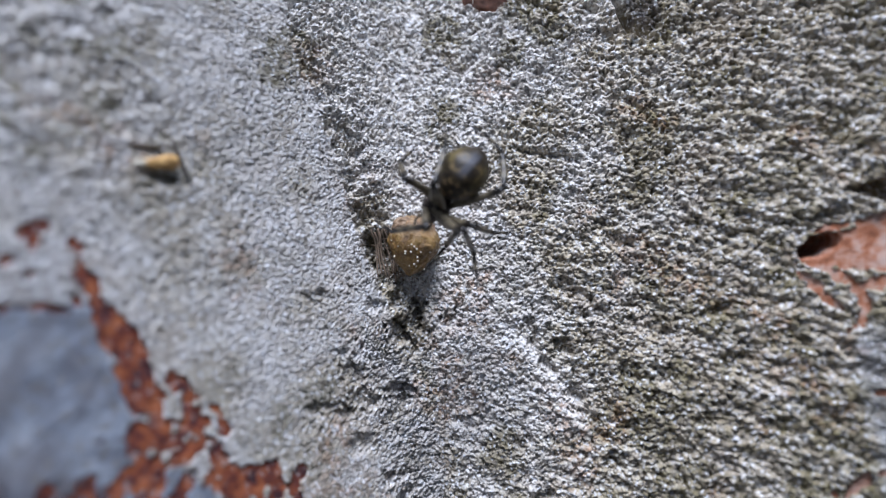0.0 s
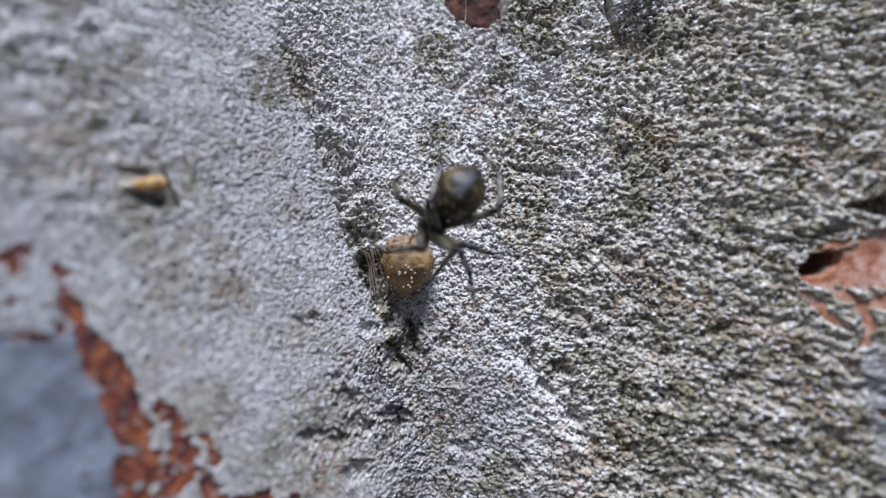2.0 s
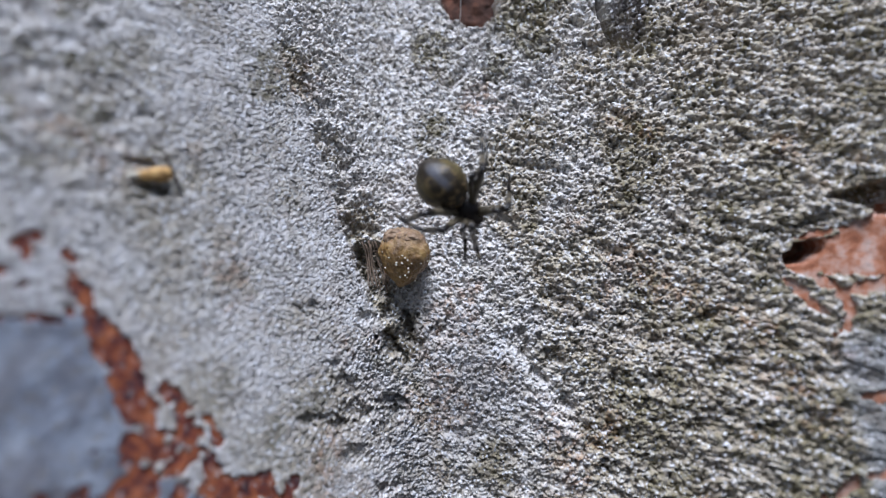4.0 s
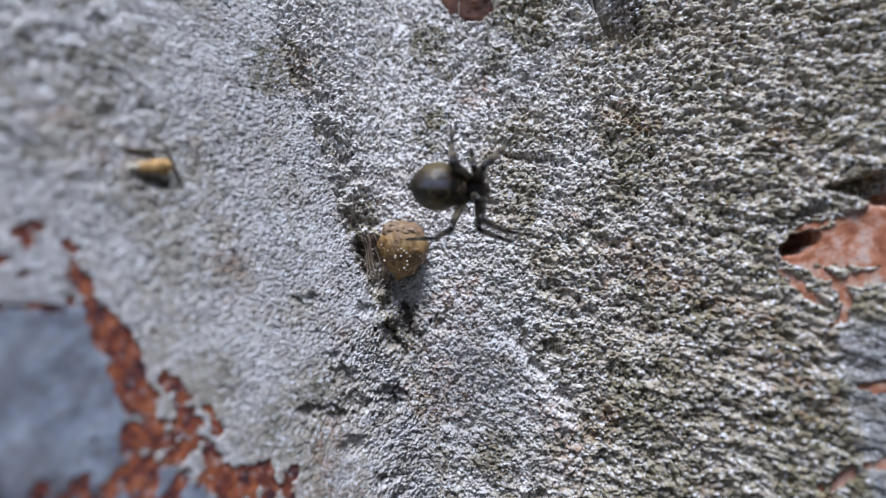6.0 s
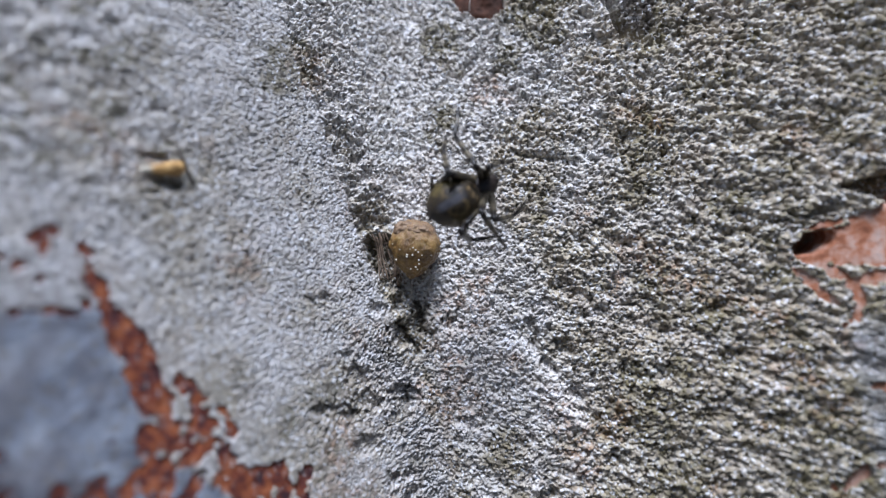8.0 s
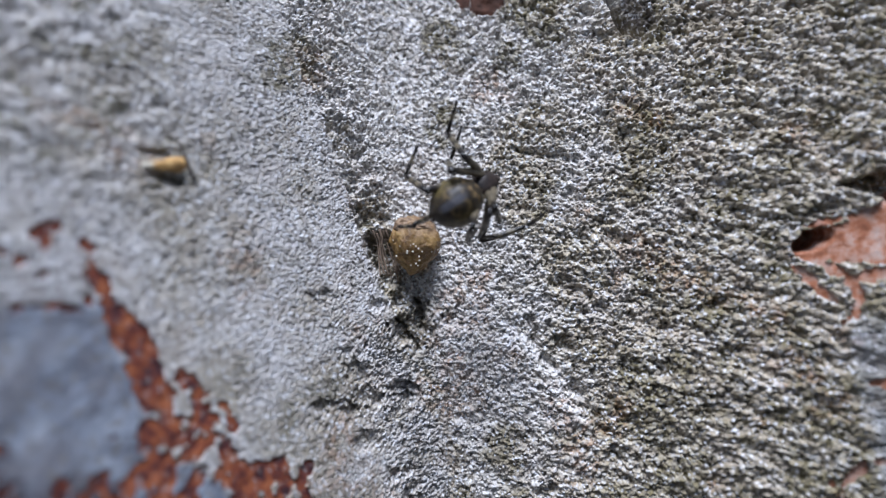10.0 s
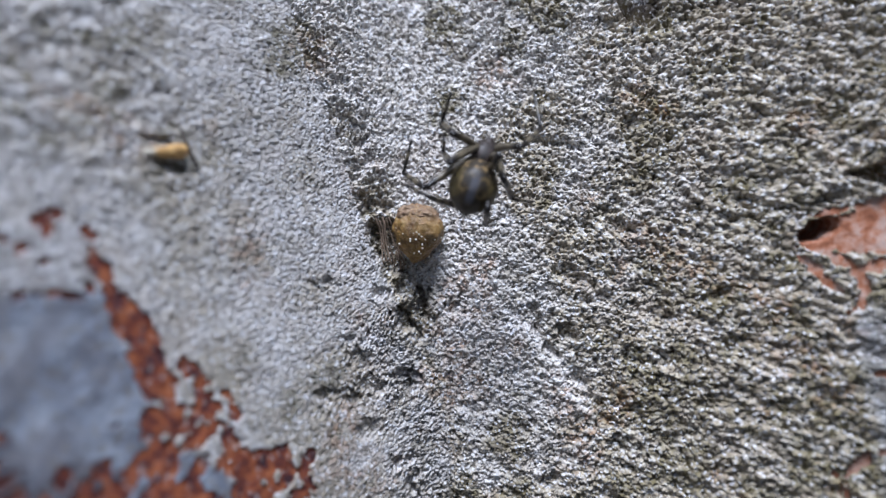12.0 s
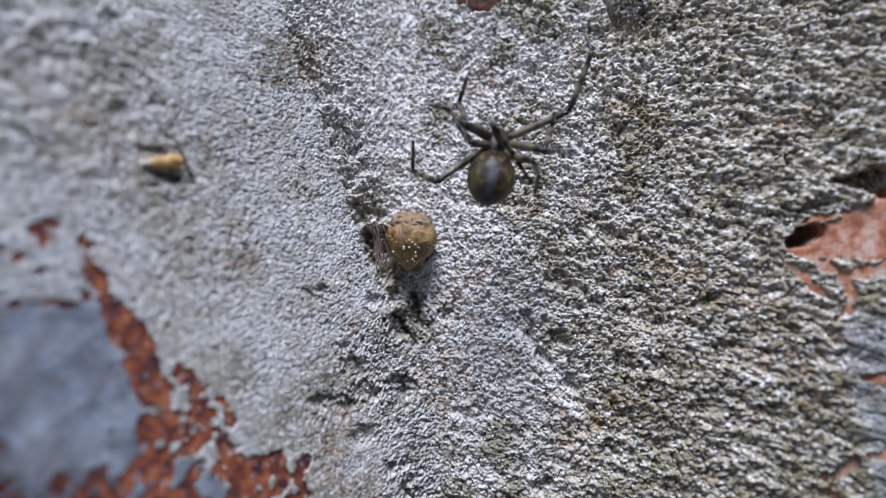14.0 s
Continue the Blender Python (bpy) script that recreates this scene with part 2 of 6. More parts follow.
def wall_relief(x, z):
    """Height of the mortar over the plan, and what covers it, at x and z in millimetres."""
    u, v = along(x), z
    wu = u + 0.5 * (soft_noise(u, v, 2.6, 3) - 0.5) + 0.09 * slope_noise(u, v, 0.36, 5)
    wv = v + 0.5 * (soft_noise(u, v, 2.6, 4) - 0.5) + 0.09 * slope_noise(u, v, 0.36, 6)
    edge = 0.9 * (fractal(u, v, 2.4, 101, 4) - 0.5)
    s = side_of(x, z, CLIFF) + 1.3 * edge
    left = step(0.4, -0.4, s)                              # the smoother plaster, up to its broken edge
    far_right = step(14, 30, x)
    mid = step(4, 13, x + 0.3 * z)                         # rougher, with open hollows
    low = step(-10, -13, z) * step(0.6, 1.4, x)            # ledges under the raised plate
    g1, id1 = grains(wu, wv, 0.27, 11)
    g2, _ = grains(wu * 0.85, wv + 0.1 * wu, 0.55, 31)
    g3, id3 = grains(wu, wv, 0.21, 51)
    coarse = fractal(u * 0.75, v, 2.2, 61, 3) - 0.5
    lumps = (fractal(u * 0.6, v + 0.16 * u, 6.0, 71, 3) - 0.5) * (1 - 0.8 * np.exp(-((x - 2.5) ** 2 + (z + 2) ** 2) / 30))
    ledge = rough_noise(wu * 0.45, wv + 0.24 * wu, 1.3, 81, 3)
    big = rough_noise(wu * 0.75, wv + 0.15 * wu, 1.5, 85, 3)
    small = rough_noise(wu, wv, 0.75, 87, 2)
    holes = np.clip((fractal(u * 0.8, v + 0.15 * u, 1.5, 91, 3) - 0.52) * 5, 0, 1.4) * step(0.40, 0.6, fractal(u, v, 5.0, 95, 2))
    gaps = step(0.25, 0.6, -rough_noise(u * 0.9, v, 0.5, 99, 2))
    torn = step(-0.2, 0.3, s) * step(4.6, 2.0, s + 1.5 * coarse) * step(-11, -7, z) * step(27, 20, z) * (1 - 0.6 * step(11, 17, z))
    centre = 0.31 * g1 + 0.15 * np.maximum(g2, -0.2) + 0.14 * small + 0.16 * big - 0.30 * gaps
    rough = 0.34 * g1 + 0.34 * g2 + 0.16 * small + 0.22 * big - 0.45 * gaps - 0.5 * holes
    ledged = 0.26 * g1 + 0.40 * g2 + 0.46 * ledge + 0.20 * big - 0.4 * gaps - 0.3 * holes
    sandy = centre * (1 - mid) + rough * mid
    mix_ledge = np.maximum(0.85 * far_right, 0.5 * low)
    sandy = sandy * (1 - mix_ledge) + ledged * mix_ledge
    sandy = sandy * (1 + 0.3 * torn) + 0.25 * torn * big - 0.5 * torn * np.clip((fractal(u, v, 1.0, 97, 3) - 0.48) * 6, 0, 1)
    high = step(-6, -12, s) * step(2, 8, z)                # lumpier towards the outer top
    fine = 0.13 * g3 + 0.11 * g1 + 0.05 * small + (0.09 + 0.22 * high) * big - 0.30 * step(0.35, 0.6, -rough_noise(u, v, 0.5, 93, 2)) * step(0.40, 0.58, fractal(u, v, 3.1, 94, 2))
    fine = fine + 0.24 * step(-5, -9, z) * step(-7, -2, s) * (1.4 * g1 + 0.6 * big - 2.2 * gaps)
    h = sandy * (1 - left) + fine * left
    h += (1 - 0.55 * left) * 0.9 * lumps

    deep = np.zeros_like(x)                                # hollows that go straight into the wall
    # the plastered edge that drops into the corner
    span = step(-10.0, -7.0, z) * step(19, 10, z)
    h += span * 0.4 * step(0.2, -0.15, s) * step(-6.0, 0.0, s)
    deep += span * (0.45 + 0.6 * step(7, 2, np.abs(z - 1))) * step(-0.3, 0.9, s) * step(4.4, 1.0, s)
    # the crevice beside the egg sac and the pits under it
    d = capsules(x, z, [(-6.3, 1.3, 0.4), (-5.9, 0.5, 1.35), (-5.0, -2.2, 1.0)]) + 0.4 * edge
    crevice = step(0.6, -0.4, d + 0.3 * g1)
    deep += 1.2 * crevice
    d = capsules(x, z, [(-7.0, 1.4, 0.3), (-6.7, 0.1, 0.5), (-6.1, -1.7, 0.4)]) + 0.15 * edge
    deep += 1.0 * step(0.35, -0.3, d)
    for rows, fall in PITS_CORNER + PITS_LOW + PITS_RIGHT:
        deep += 0.72 * fall * step(0.5, -0.45, capsules(x, z, rows) - 0.15 + 2.2 * edge + 0.12 * g1 + 0.45 * small)
    # shallow hollow round the pits, coloured darker and with less white
    pit_dark = step(0.6, -1.2, capsules(x, z, [(-3.2, -4.5, 0.8), (-2.3, -7.4, 1.5), (-2.6, -9.6, 0.8)]) + 2.5 * edge)
    deep += 0.25 * pit_dark
    # a plate of mortar low on the flat face, with a broken upper edge
    d = side_of(x, z, [(6.5, -7.0), (8.51, -9.07), (10.83, -11.64), (13.09, -14.13), (14.55, -16.62), (15.74, -19.6), (17.5, -27.0)]) + 2.6 * edge + 0.4 * g2
    d_plate = d
    h -= 0.45 * step(-0.8, 0.9, d) * step(9.0, 2.0, d) * step(-6, -9, z) * step(-24, -18, z)
    # the line of the inner corner under the pits
    h -= 0.35 * step(0.35, 0.1, np.abs(x - 0.9 + 0.3 * edge)) * step(-11, -13, z)
    # diagonal groove and the stalk mark
    d = capsules(x, z, [(24.0, -5.4, 0.25), (26.5, -3.5, 0.35), (30.4, -1.6, 0.3)]) + 2.0 * edge + 0.4 * g2
    h -= 0.75 * step(0.6, -0.3, d)
    d = capsules(x, z, [(8.0, 10.0, 0.1), (13.2, 8.9, 0.15)]) + 0.8 * edge
    h -= 0.6 * step(0.5, -0.2, d)
    # hollows along the top
    d = capsules(x, z, [(4.65, 31.9, 4.6), (4.37, 28.1, 3.1), (4.1, 26.4, 1.4), (4.0, 25.6, 0.6)]) + 2.0 * edge + 0.35 * g2
    notch = step(0.5, -0.3, d)
    deep += 4.3 * notch
    d = np.maximum(capsules(x, z, [(19.6, 29.8, 3.5), (19.7, 26.2, 2.6), (19.84, 23.9, 2.2), (20.06, 22.6, 1.5)]) + 0.7 * edge, -1.5)
    deep += 5.0 * step(0.2, -0.3, d) * step(4.6, -0.8, x - 18.2 + 0.25 * (z - 21))
    d = capsules(x, z, [(17.2, 27.8, 0.4), (17.43, 24.8, 0.4), (18.58, 22.0, 0.4), (19.78, 21.0, 0.3)]) + 0.6 * edge
    deep += 5.0 * step(0.5, -0.3, d)
    # the hollow and the overhang above the bare brick
    d = capsules(x, z, [(34.46, 5.5, 0.6), (35.63, 5.33, 1.0), (37.53, 5.34, 1.4), (40.2, 5.7, 1.7)]) + 1.6 * edge + 0.3 * g1
    deep += 3.6 * step(0.4, -0.3, d)
    d = np.minimum(capsules(x, z, [(31.26, 2.95, 0.2), (32.51, 3.6, 0.4), (33.71, 3.9, 0.35)]), capsules(x, z, [(29.61, 2.9, 0.2), (30.63, 2.69, 0.25)])) + 1.5 * edge + 0.3 * g1
    deep += 1.0 * step(0.3, -0.2, d)
    d = capsules(x, z, [(30.92, 0.36, 0.36), (31.86, 0.84, 0.72), (32.71, 1.32, 0.5)]) + 0.2 * edge
    hole = step(0.25, -0.1, d)
    # cement wash that is smooth, over the bricks
    film = step(0.6, -0.8, x + 23.6 - 0.34 * np.clip(-z, 0, 12) - 1.1 * np.clip(-13.5 - z, 0, 4) + 1.6 * edge) * step(1.6, 0.4, z + 2.0 * edge)
    upper = film * step(-3.5, -3.1, z + 0.4 * edge)
    film = film - 0.55 * upper
    film_r = 0.55 * step(33.2, 34.6, x + 1.6 * edge - 0.16 * np.clip(-8 - z, 0, 8)) * step(-4.0, -7.0, z + 2.5 * edge)
    film = np.maximum(np.maximum(film, film_r), 0.23 * left)
    smooth = 0.10 * g3 * 0.5 + 0.22 * (fractal(u, v, 1.6, 111, 3) - 0.5) + 0.35 * lumps
    h = h * (1 - film) + film * smooth
    # chip of straw in a small slot
    d = capsules(x, z, [(-21.7, 7.55, 0.12), (-20.9, 7.4, 0.25)]) + 0.5 * edge
    deep += 0.9 * step(0.2, -0.15, d)
    d = capsules(x, z, [(-21.1, 5.75, 0.12), (-20.1, 5.35, 0.32)]) + 0.5 * edge
    deep += 1.1 * step(0.2, -0.15, d)
    # flaked places
    bare = np.full(x.shape, 1e3)
    for group, grow in ((FLAKE_SPOTS, 0.0), (FLAKE_BAND + FLAKE_ARM + FLAKE_LOW, 0.28), (FLAKE_CORNER, 0.35)):
        for rows in group:
            bare = np.minimum(bare, capsules(1.7 * x, z, [(1.7 * a, b, r) for a, b, r in rows]) - grow)
    for rows in FLAKES_RIGHT:
        bare = np.minimum(bare, capsules(x, z, rows))
    fray = 0.35 * (fractal(u, v, 1.3, 121, 3) - 0.5) + 0.9 * (fractal(u, v, 0.5, 131, 3) - 0.5)
    islands = 0.7 * step(0.62, 0.70, fractal(u, v, 0.9, 135, 3)) * step(-4, -9, z)
    bare = bare + fray + islands
    k = step(-0.1, 0.35, bare)
    h = h * k + 0.35 * lumps * (1 - k)
    h = h + 0.04 * step(0.7, 0.15, bare) * step(-0.05, 0.15, bare) - 1.2 * step(0.1, -0.12, bare)
    deep = deep + 4.5 * hole

    ids = np.where(left > 0.5, np.where(g3 > g1 * 0.8, id3, id1), id1)
    # lime, with light falloff painted in: whiter upwards, less white low down
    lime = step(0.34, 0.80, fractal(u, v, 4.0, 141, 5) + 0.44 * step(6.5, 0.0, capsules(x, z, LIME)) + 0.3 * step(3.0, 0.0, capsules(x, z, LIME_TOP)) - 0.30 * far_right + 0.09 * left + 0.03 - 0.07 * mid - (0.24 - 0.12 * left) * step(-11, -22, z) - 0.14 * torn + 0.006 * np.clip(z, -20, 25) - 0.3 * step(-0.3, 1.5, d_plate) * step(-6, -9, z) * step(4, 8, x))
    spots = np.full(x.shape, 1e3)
    for spot in MOSS_AND_DARK:
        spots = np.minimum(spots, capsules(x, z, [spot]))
    # strip beside the broken edge, where the moss colour is raised a little
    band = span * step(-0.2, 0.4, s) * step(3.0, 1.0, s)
    # moss, with light falloff painted in: darker low on the flat face
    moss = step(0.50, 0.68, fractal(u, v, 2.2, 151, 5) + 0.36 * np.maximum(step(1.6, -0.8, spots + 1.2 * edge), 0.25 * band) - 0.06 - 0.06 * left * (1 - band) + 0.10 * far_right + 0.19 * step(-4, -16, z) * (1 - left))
    rust = step(0.60, 0.76, fractal(u, v, 5.5, 161, 4) + 0.15 * step(6.0, 1.5, np.hypot(x - 11, (z - 8) * 1.4)))
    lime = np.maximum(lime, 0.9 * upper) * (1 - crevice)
    rust = np.maximum(rust, crevice)
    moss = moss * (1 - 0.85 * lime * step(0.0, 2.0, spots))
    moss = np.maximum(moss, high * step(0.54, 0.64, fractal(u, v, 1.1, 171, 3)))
    moss = np.maximum(moss, 0.6 * pit_dark)
    rust = rust * (1 - torn)
    stain = np.full(x.shape, 1e3)
    for rows in STAINS_SHADE:
        stain = np.minimum(stain, capsules(1.7 * x, z, [(1.7 * a, b, r) for a, b, r in rows]))
    stain = step(0.5, -0.7, stain + 2.6 * (fractal(u, v, 1.8, 181, 4) - 0.5))
    return h, deep, ids, lime - 0.5 * lime * pit_dark, moss, rust, film, stain, bare


# ---- materials ----
class Paint:
    """A node material under construction, with the few nodes that are used again and again."""

    def __init__(self, name, rough=0.8):
        self.mat = bpy.data.materials.new(name)
        self.mat.use_nodes = True
        self.n, self.l = self.mat.node_tree.nodes, self.mat.node_tree.links
        self.bsdf = self.n["Principled BSDF"]
        self.bsdf.inputs["Roughness"].default_value = rough
        self.coords = self.n.new("ShaderNodeTexCoord")

    def put(self, value, socket):
        if isinstance(value, bpy.types.NodeSocket):
            self.l.new(value, socket)
        else:
            socket.default_value = value

    def attribute(self, name):
        a = self.n.new("ShaderNodeAttribute")
        a.attribute_name = name
        return a.outputs["Fac"]

    def noise(self, size_mm, detail=4.0, rough=0.55, where=None):
        t = self.n.new("ShaderNodeTexNoise")
        t.inputs["Scale"].default_value = 1000.0 / size_mm
        t.inputs["Detail"].default_value, t.inputs["Roughness"].default_value = detail, rough
        self.l.new(where or self.coords.outputs["Object"], t.inputs["Vector"])
        return t.outputs["Fac"]

    def ramp(self, fac, stops):
        r = self.n.new("ShaderNodeValToRGB")
        els = r.color_ramp.elements
        els[0].position, els[0].color = stops[0][0], (*stops[0][1], 1)
        els[1].position, els[1].color = stops[-1][0], (*stops[-1][1], 1)
        for at, col in stops[1:-1]:
            els.new(at).color = (*col, 1)
        self.put(fac, r.inputs["Fac"])
        return r.outputs["Color"]

    def level(self, fac, a, b, lo=0.0, hi=1.0):
        m = self.n.new("ShaderNodeMapRange")
        for key, value in (("From Min", a), ("From Max", b), ("To Min", lo), ("To Max", hi)):
            m.inputs[key].default_value = value
        self.put(fac, m.inputs["Value"])
        return m.outputs["Result"]

    def maths(self, op, a, b):
        m = self.n.new("ShaderNodeMath")
        m.operation = op
        self.put(a, m.inputs[0])
        self.put(b, m.inputs[1])
        return m.outputs[0]

    def mix(self, fac, a, b, kind="MIX"):
        m = self.n.new("ShaderNodeMix")
        m.data_type, m.blend_type = "RGBA", kind
        self.put(fac, m.inputs[0])
        self.put((*a, 1) if isinstance(a, tuple) else a, m.inputs[6])
        self.put((*b, 1) if isinstance(b, tuple) else b, m.inputs[7])
        return m.outputs[2]

    def bump(self, height, mm, strength=1.0):
        b = self.n.new("ShaderNodeBump")
        b.inputs["Strength"].default_value, b.inputs["Distance"].default_value = strength, mm * MM
        self.put(height, b.inputs["Height"])
        self.l.new(b.outputs["Normal"], self.bsdf.inputs["Normal"])

    def done(self, colour, rough=None, **more):
        self.put((*colour, 1) if isinstance(colour, tuple) else colour, self.bsdf.inputs["Base Color"])
        if rough is not None:
            self.put(rough, self.bsdf.inputs["Roughness"])
        for key, value in more.items():
            self.put(value, self.bsdf.inputs[key.replace("_", " ")])
        return self.mat


def mortar_paint():
    p = Paint("sandy_mortar", 0.92)
    sand = p.ramp(p.attribute("grain"), [(0.0, (0.11, 0.088, 0.055)), (0.15, (0.315, 0.26, 0.165)), (0.5, (0.48, 0.415, 0.295)),
                                         (0.75, (0.57, 0.525, 0.42)), (0.93, (0.66, 0.65, 0.61)), (1.0, (0.82, 0.82, 0.82))])
    fine = p.noise(0.26, 4.0, 0.65)
    sand = p.mix(p.level(fine, 0.3, 0.75, 0.0, 0.5), sand, (0.27, 0.24, 0.18))
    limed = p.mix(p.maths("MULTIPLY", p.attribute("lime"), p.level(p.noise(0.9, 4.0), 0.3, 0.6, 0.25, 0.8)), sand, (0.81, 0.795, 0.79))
    limed = p.mix(p.level(p.noise(1.8, 5.0, 0.65), 0.42, 0.64, 0.0, 0.5), limed, (0.40, 0.355, 0.30))
    limed = p.mix(p.level(p.noise(0.32, 3.0, 0.6), 0.46, 0.66, 0.0, 0.5), limed, (0.34, 0.31, 0.275))
    moss_shaded = p.mix(p.maths("MULTIPLY", p.attribute("moss"), p.level(p.noise(0.7, 3.0), 0.38, 0.6, 0.3, 0.9)), limed, (0.15, 0.128, 0.062))
    rusty = p.mix(p.maths("MULTIPLY", p.attribute("rust"), p.level(p.noise(0.8, 3.0), 0.42, 0.65, 0.0, 0.7)), moss_shaded, (0.33, 0.19, 0.10))
    wash = p.ramp(p.noise(2.4, 5.0), [(0.3, (0.06, 0.07, 0.092)), (0.42, (0.10, 0.116, 0.157)), (0.54, (0.16, 0.188, 0.24)), (0.74, (0.25, 0.28, 0.33))])
    wash = p.mix(p.level(p.noise(4.5, 4.0), 0.52, 0.68, 0.0, 0.5), wash, (0.15, 0.14, 0.15))
    col = p.mix(p.maths("MULTIPLY", p.attribute("film"), 0.9), rusty, wash)
    col = p.mix(p.maths("MULTIPLY", p.level(p.noise(0.62, 3.0, 0.6), 0.55, 0.63), 0.6), col, (0.17, 0.15, 0.12))
    col = p.mix(p.maths("MULTIPLY", p.attribute("stain"), p.level(p.noise(1.2, 4.0), 0.35, 0.65, 0.4, 0.85)), col, (0.05, 0.042, 0.05))
    warm = p.level(p.noise(7.0, 3.0, 0.5), 0.54, 0.68, 0.0, 0.22)
    col = p.mix(p.maths("MULTIPLY", warm, p.maths("SUBTRACT", 1.0, p.attribute("film"))), col, (0.49, 0.41, 0.345))
    cells = p.n.new("ShaderNodeTexVoronoi")
    cells.inputs["Scale"].default_value = 1000.0 / 0.26
    p.l.new(p.coords.outputs["Object"], cells.inputs["Vector"])
    speck = p.n.new("ShaderNodeSeparateColor")
    p.l.new(cells.outputs["Color"], speck.inputs[0])
    col = p.mix(p.maths("MULTIPLY", p.level(speck.outputs[0], 0.84, 0.93), p.maths("SUBTRACT", 0.75, p.maths("MULTIPLY", p.attribute("film"), 0.65))), col, (0.13, 0.115, 0.10))
    col = p.mix(p.maths("MULTIPLY", p.level(speck.outputs[1], 0.86, 0.94), p.maths("SUBTRACT", 0.7, p.maths("MULTIPLY", p.attribute("film"), 0.62))), col, (0.74, 0.75, 0.78))
    p.bump(p.maths("MULTIPLY", p.noise(0.24, 4.0, 0.65), p.maths("SUBTRACT", 1.0, p.maths("MULTIPLY", p.attribute("film"), 0.6))), 0.16, 0.9)
    return p.done(col, Specular_IOR_Level=0.25)


def brick_paint():
    p = Paint("red_brick", 0.85)
    body = p.ramp(p.noise(1.1, 5.0, 0.65), [(0.36, (0.035, 0.014, 0.018)), (0.47, (0.13, 0.034, 0.02)), (0.6, (0.27, 0.083, 0.03)), (0.78, (0.38, 0.16, 0.08))])
    dust = p.level(p.noise(0.6, 4.0, 0.7), 0.59, 0.68, 0.0, 0.8)
    p.bump(p.noise(0.22, 3.0), 0.08, 0.8)
    return p.done(p.mix(dust, body, (0.44, 0.41, 0.40)), Specular_IOR_Level=0.3)


# brick with the shade of the hollow put into its dark colours
def shaded_brick_paint():
    p = Paint("shaded_brick", 0.9)
    body = p.ramp(p.noise(1.4, 5.0, 0.65), [(0.3, (0.018, 0.011, 0.009)), (0.55, (0.055, 0.026, 0.017)), (0.8, (0.14, 0.06, 0.035))])
    p.bump(p.noise(0.25, 3.0), 0.1, 0.8)
    return p.done(body, Specular_IOR_Level=0.2)


def pale_brick_paint():
    p = Paint("orange_brick", 0.85)
    body = p.ramp(p.noise(1.6, 5.0, 0.65), [(0.25, (0.10, 0.035, 0.015)), (0.42, (0.26, 0.10, 0.05)), (0.58, (0.40, 0.17, 0.085)), (0.8, (0.46, 0.27, 0.18))])
    dust = p.level(p.noise(1.6, 5.0, 0.7), 0.46, 0.64, 0.0, 0.75)
    p.bump(p.noise(0.22, 3.0), 0.1, 0.8)
    return p.done(p.mix(dust, body, (0.40, 0.345, 0.31)), Specular_IOR_Level=0.3)


MORTAR, BRICK, BRICK_PALE = mortar_paint(), brick_paint(), pale_brick_paint()



# ---- mesh helpers ----
def grid_mesh(name, xs, zs, height, back=0.0, closed=True):
    """A sheet over the plan, pushed out along the wall's normal by height(x, z) mm; with back it is a closed block that deep."""
    X, Z = np.meshgrid(xs, zs)
    X, Z = X.ravel(), Z.ravel()
    pieces = [height(X[n:n + 30000], Z[n:n + 30000]) for n in range(0, len(X), 30000)]
    h, deep = (np.concatenate([p[k] for p in pieces]) for k in (0, 1))
    layers = {key: np.concatenate([p[2][key] for p in pieces]) for key in pieces[0][2]}
    out = 0.4 * face_normal(X, Z) + np.array([0.0, -0.6, 0.0])
    P = np.stack([X, face_depth(X, Z), Z], -1) + out / np.linalg.norm(out, axis=-1, keepdims=True) * h[:, None]
    P[:, 1] += deep
    nx, nz = len(xs), len(zs)
    i = np.arange(nx * nz).reshape(nz, nx)
    quads = np.stack([i[:-1, :-1], i[:-1, 1:], i[1:, 1:], i[1:, :-1]], -1).reshape(-1, 4)
    if back:
        ring = np.concatenate([i[0, :-1], i[:-1, -1], i[-1, :0:-1], i[:0:-1, 0]])
        behind = P[ring].copy()
        behind[:, 1] += back
        at = len(P) + np.arange(len(ring))
        nxt, at2 = np.roll(ring, -1), np.roll(at, -1)
        quads = np.concatenate([quads, np.stack([ring, at, at2, nxt], -1)])
        mid = len(P) + len(ring)
        P = np.concatenate([P, behind, behind.mean(0, keepdims=True)])
        cap = np.stack([at, np.full(len(at), mid), at2], -1)
    me = bpy.data.meshes.new(name)
    me.vertices.add(len(P))
    me.vertices.foreach_set("co", (P * MM).astype(np.float32).ravel())
    loops = quads.ravel()
    starts = np.arange(len(quads)) * 4
    if back and closed:
        starts = np.concatenate([starts, len(loops) + np.arange(len(cap)) * 3])
        loops = np.concatenate([loops, cap.ravel()])
    me.loops.add(len(loops))
    me.loops.foreach_set("vertex_index", loops.astype(np.int32))
    me.polygons.add(len(starts))
    me.polygons.foreach_set("loop_start", starts.astype(np.int32))
    me.polygons.foreach_set("use_smooth", np.ones(len(starts), bool))
    for key, values in layers.items():
        layer = me.attributes.new(key, "FLOAT", "POINT")
        full = np.zeros(len(P), np.float32)
        full[: len(values)] = values
        layer.data.foreach_set("value", full)
    me.update(calc_edges=True)
    return me


def widening(start, end, first, factor=1.35):
    out, s, x = [], first, start
    sign = 1 if end > start else -1
    while sign * (end - x) > s:
        x += sign * s
        out.append(x)
        s *= factor
    return out + [end]


def part(name, bm, material, parent=None, label="", smooth=True):
    me = bpy.data.meshes.new(name)
    bm.to_mesh(me)
    bm.free()
    for f in me.polygons:
        f.use_smooth = smooth
    me.materials.append(material)
    ob = new(name, me)
    ob.parent = parent
    if label:
        tagged(ob, label)
    return ob


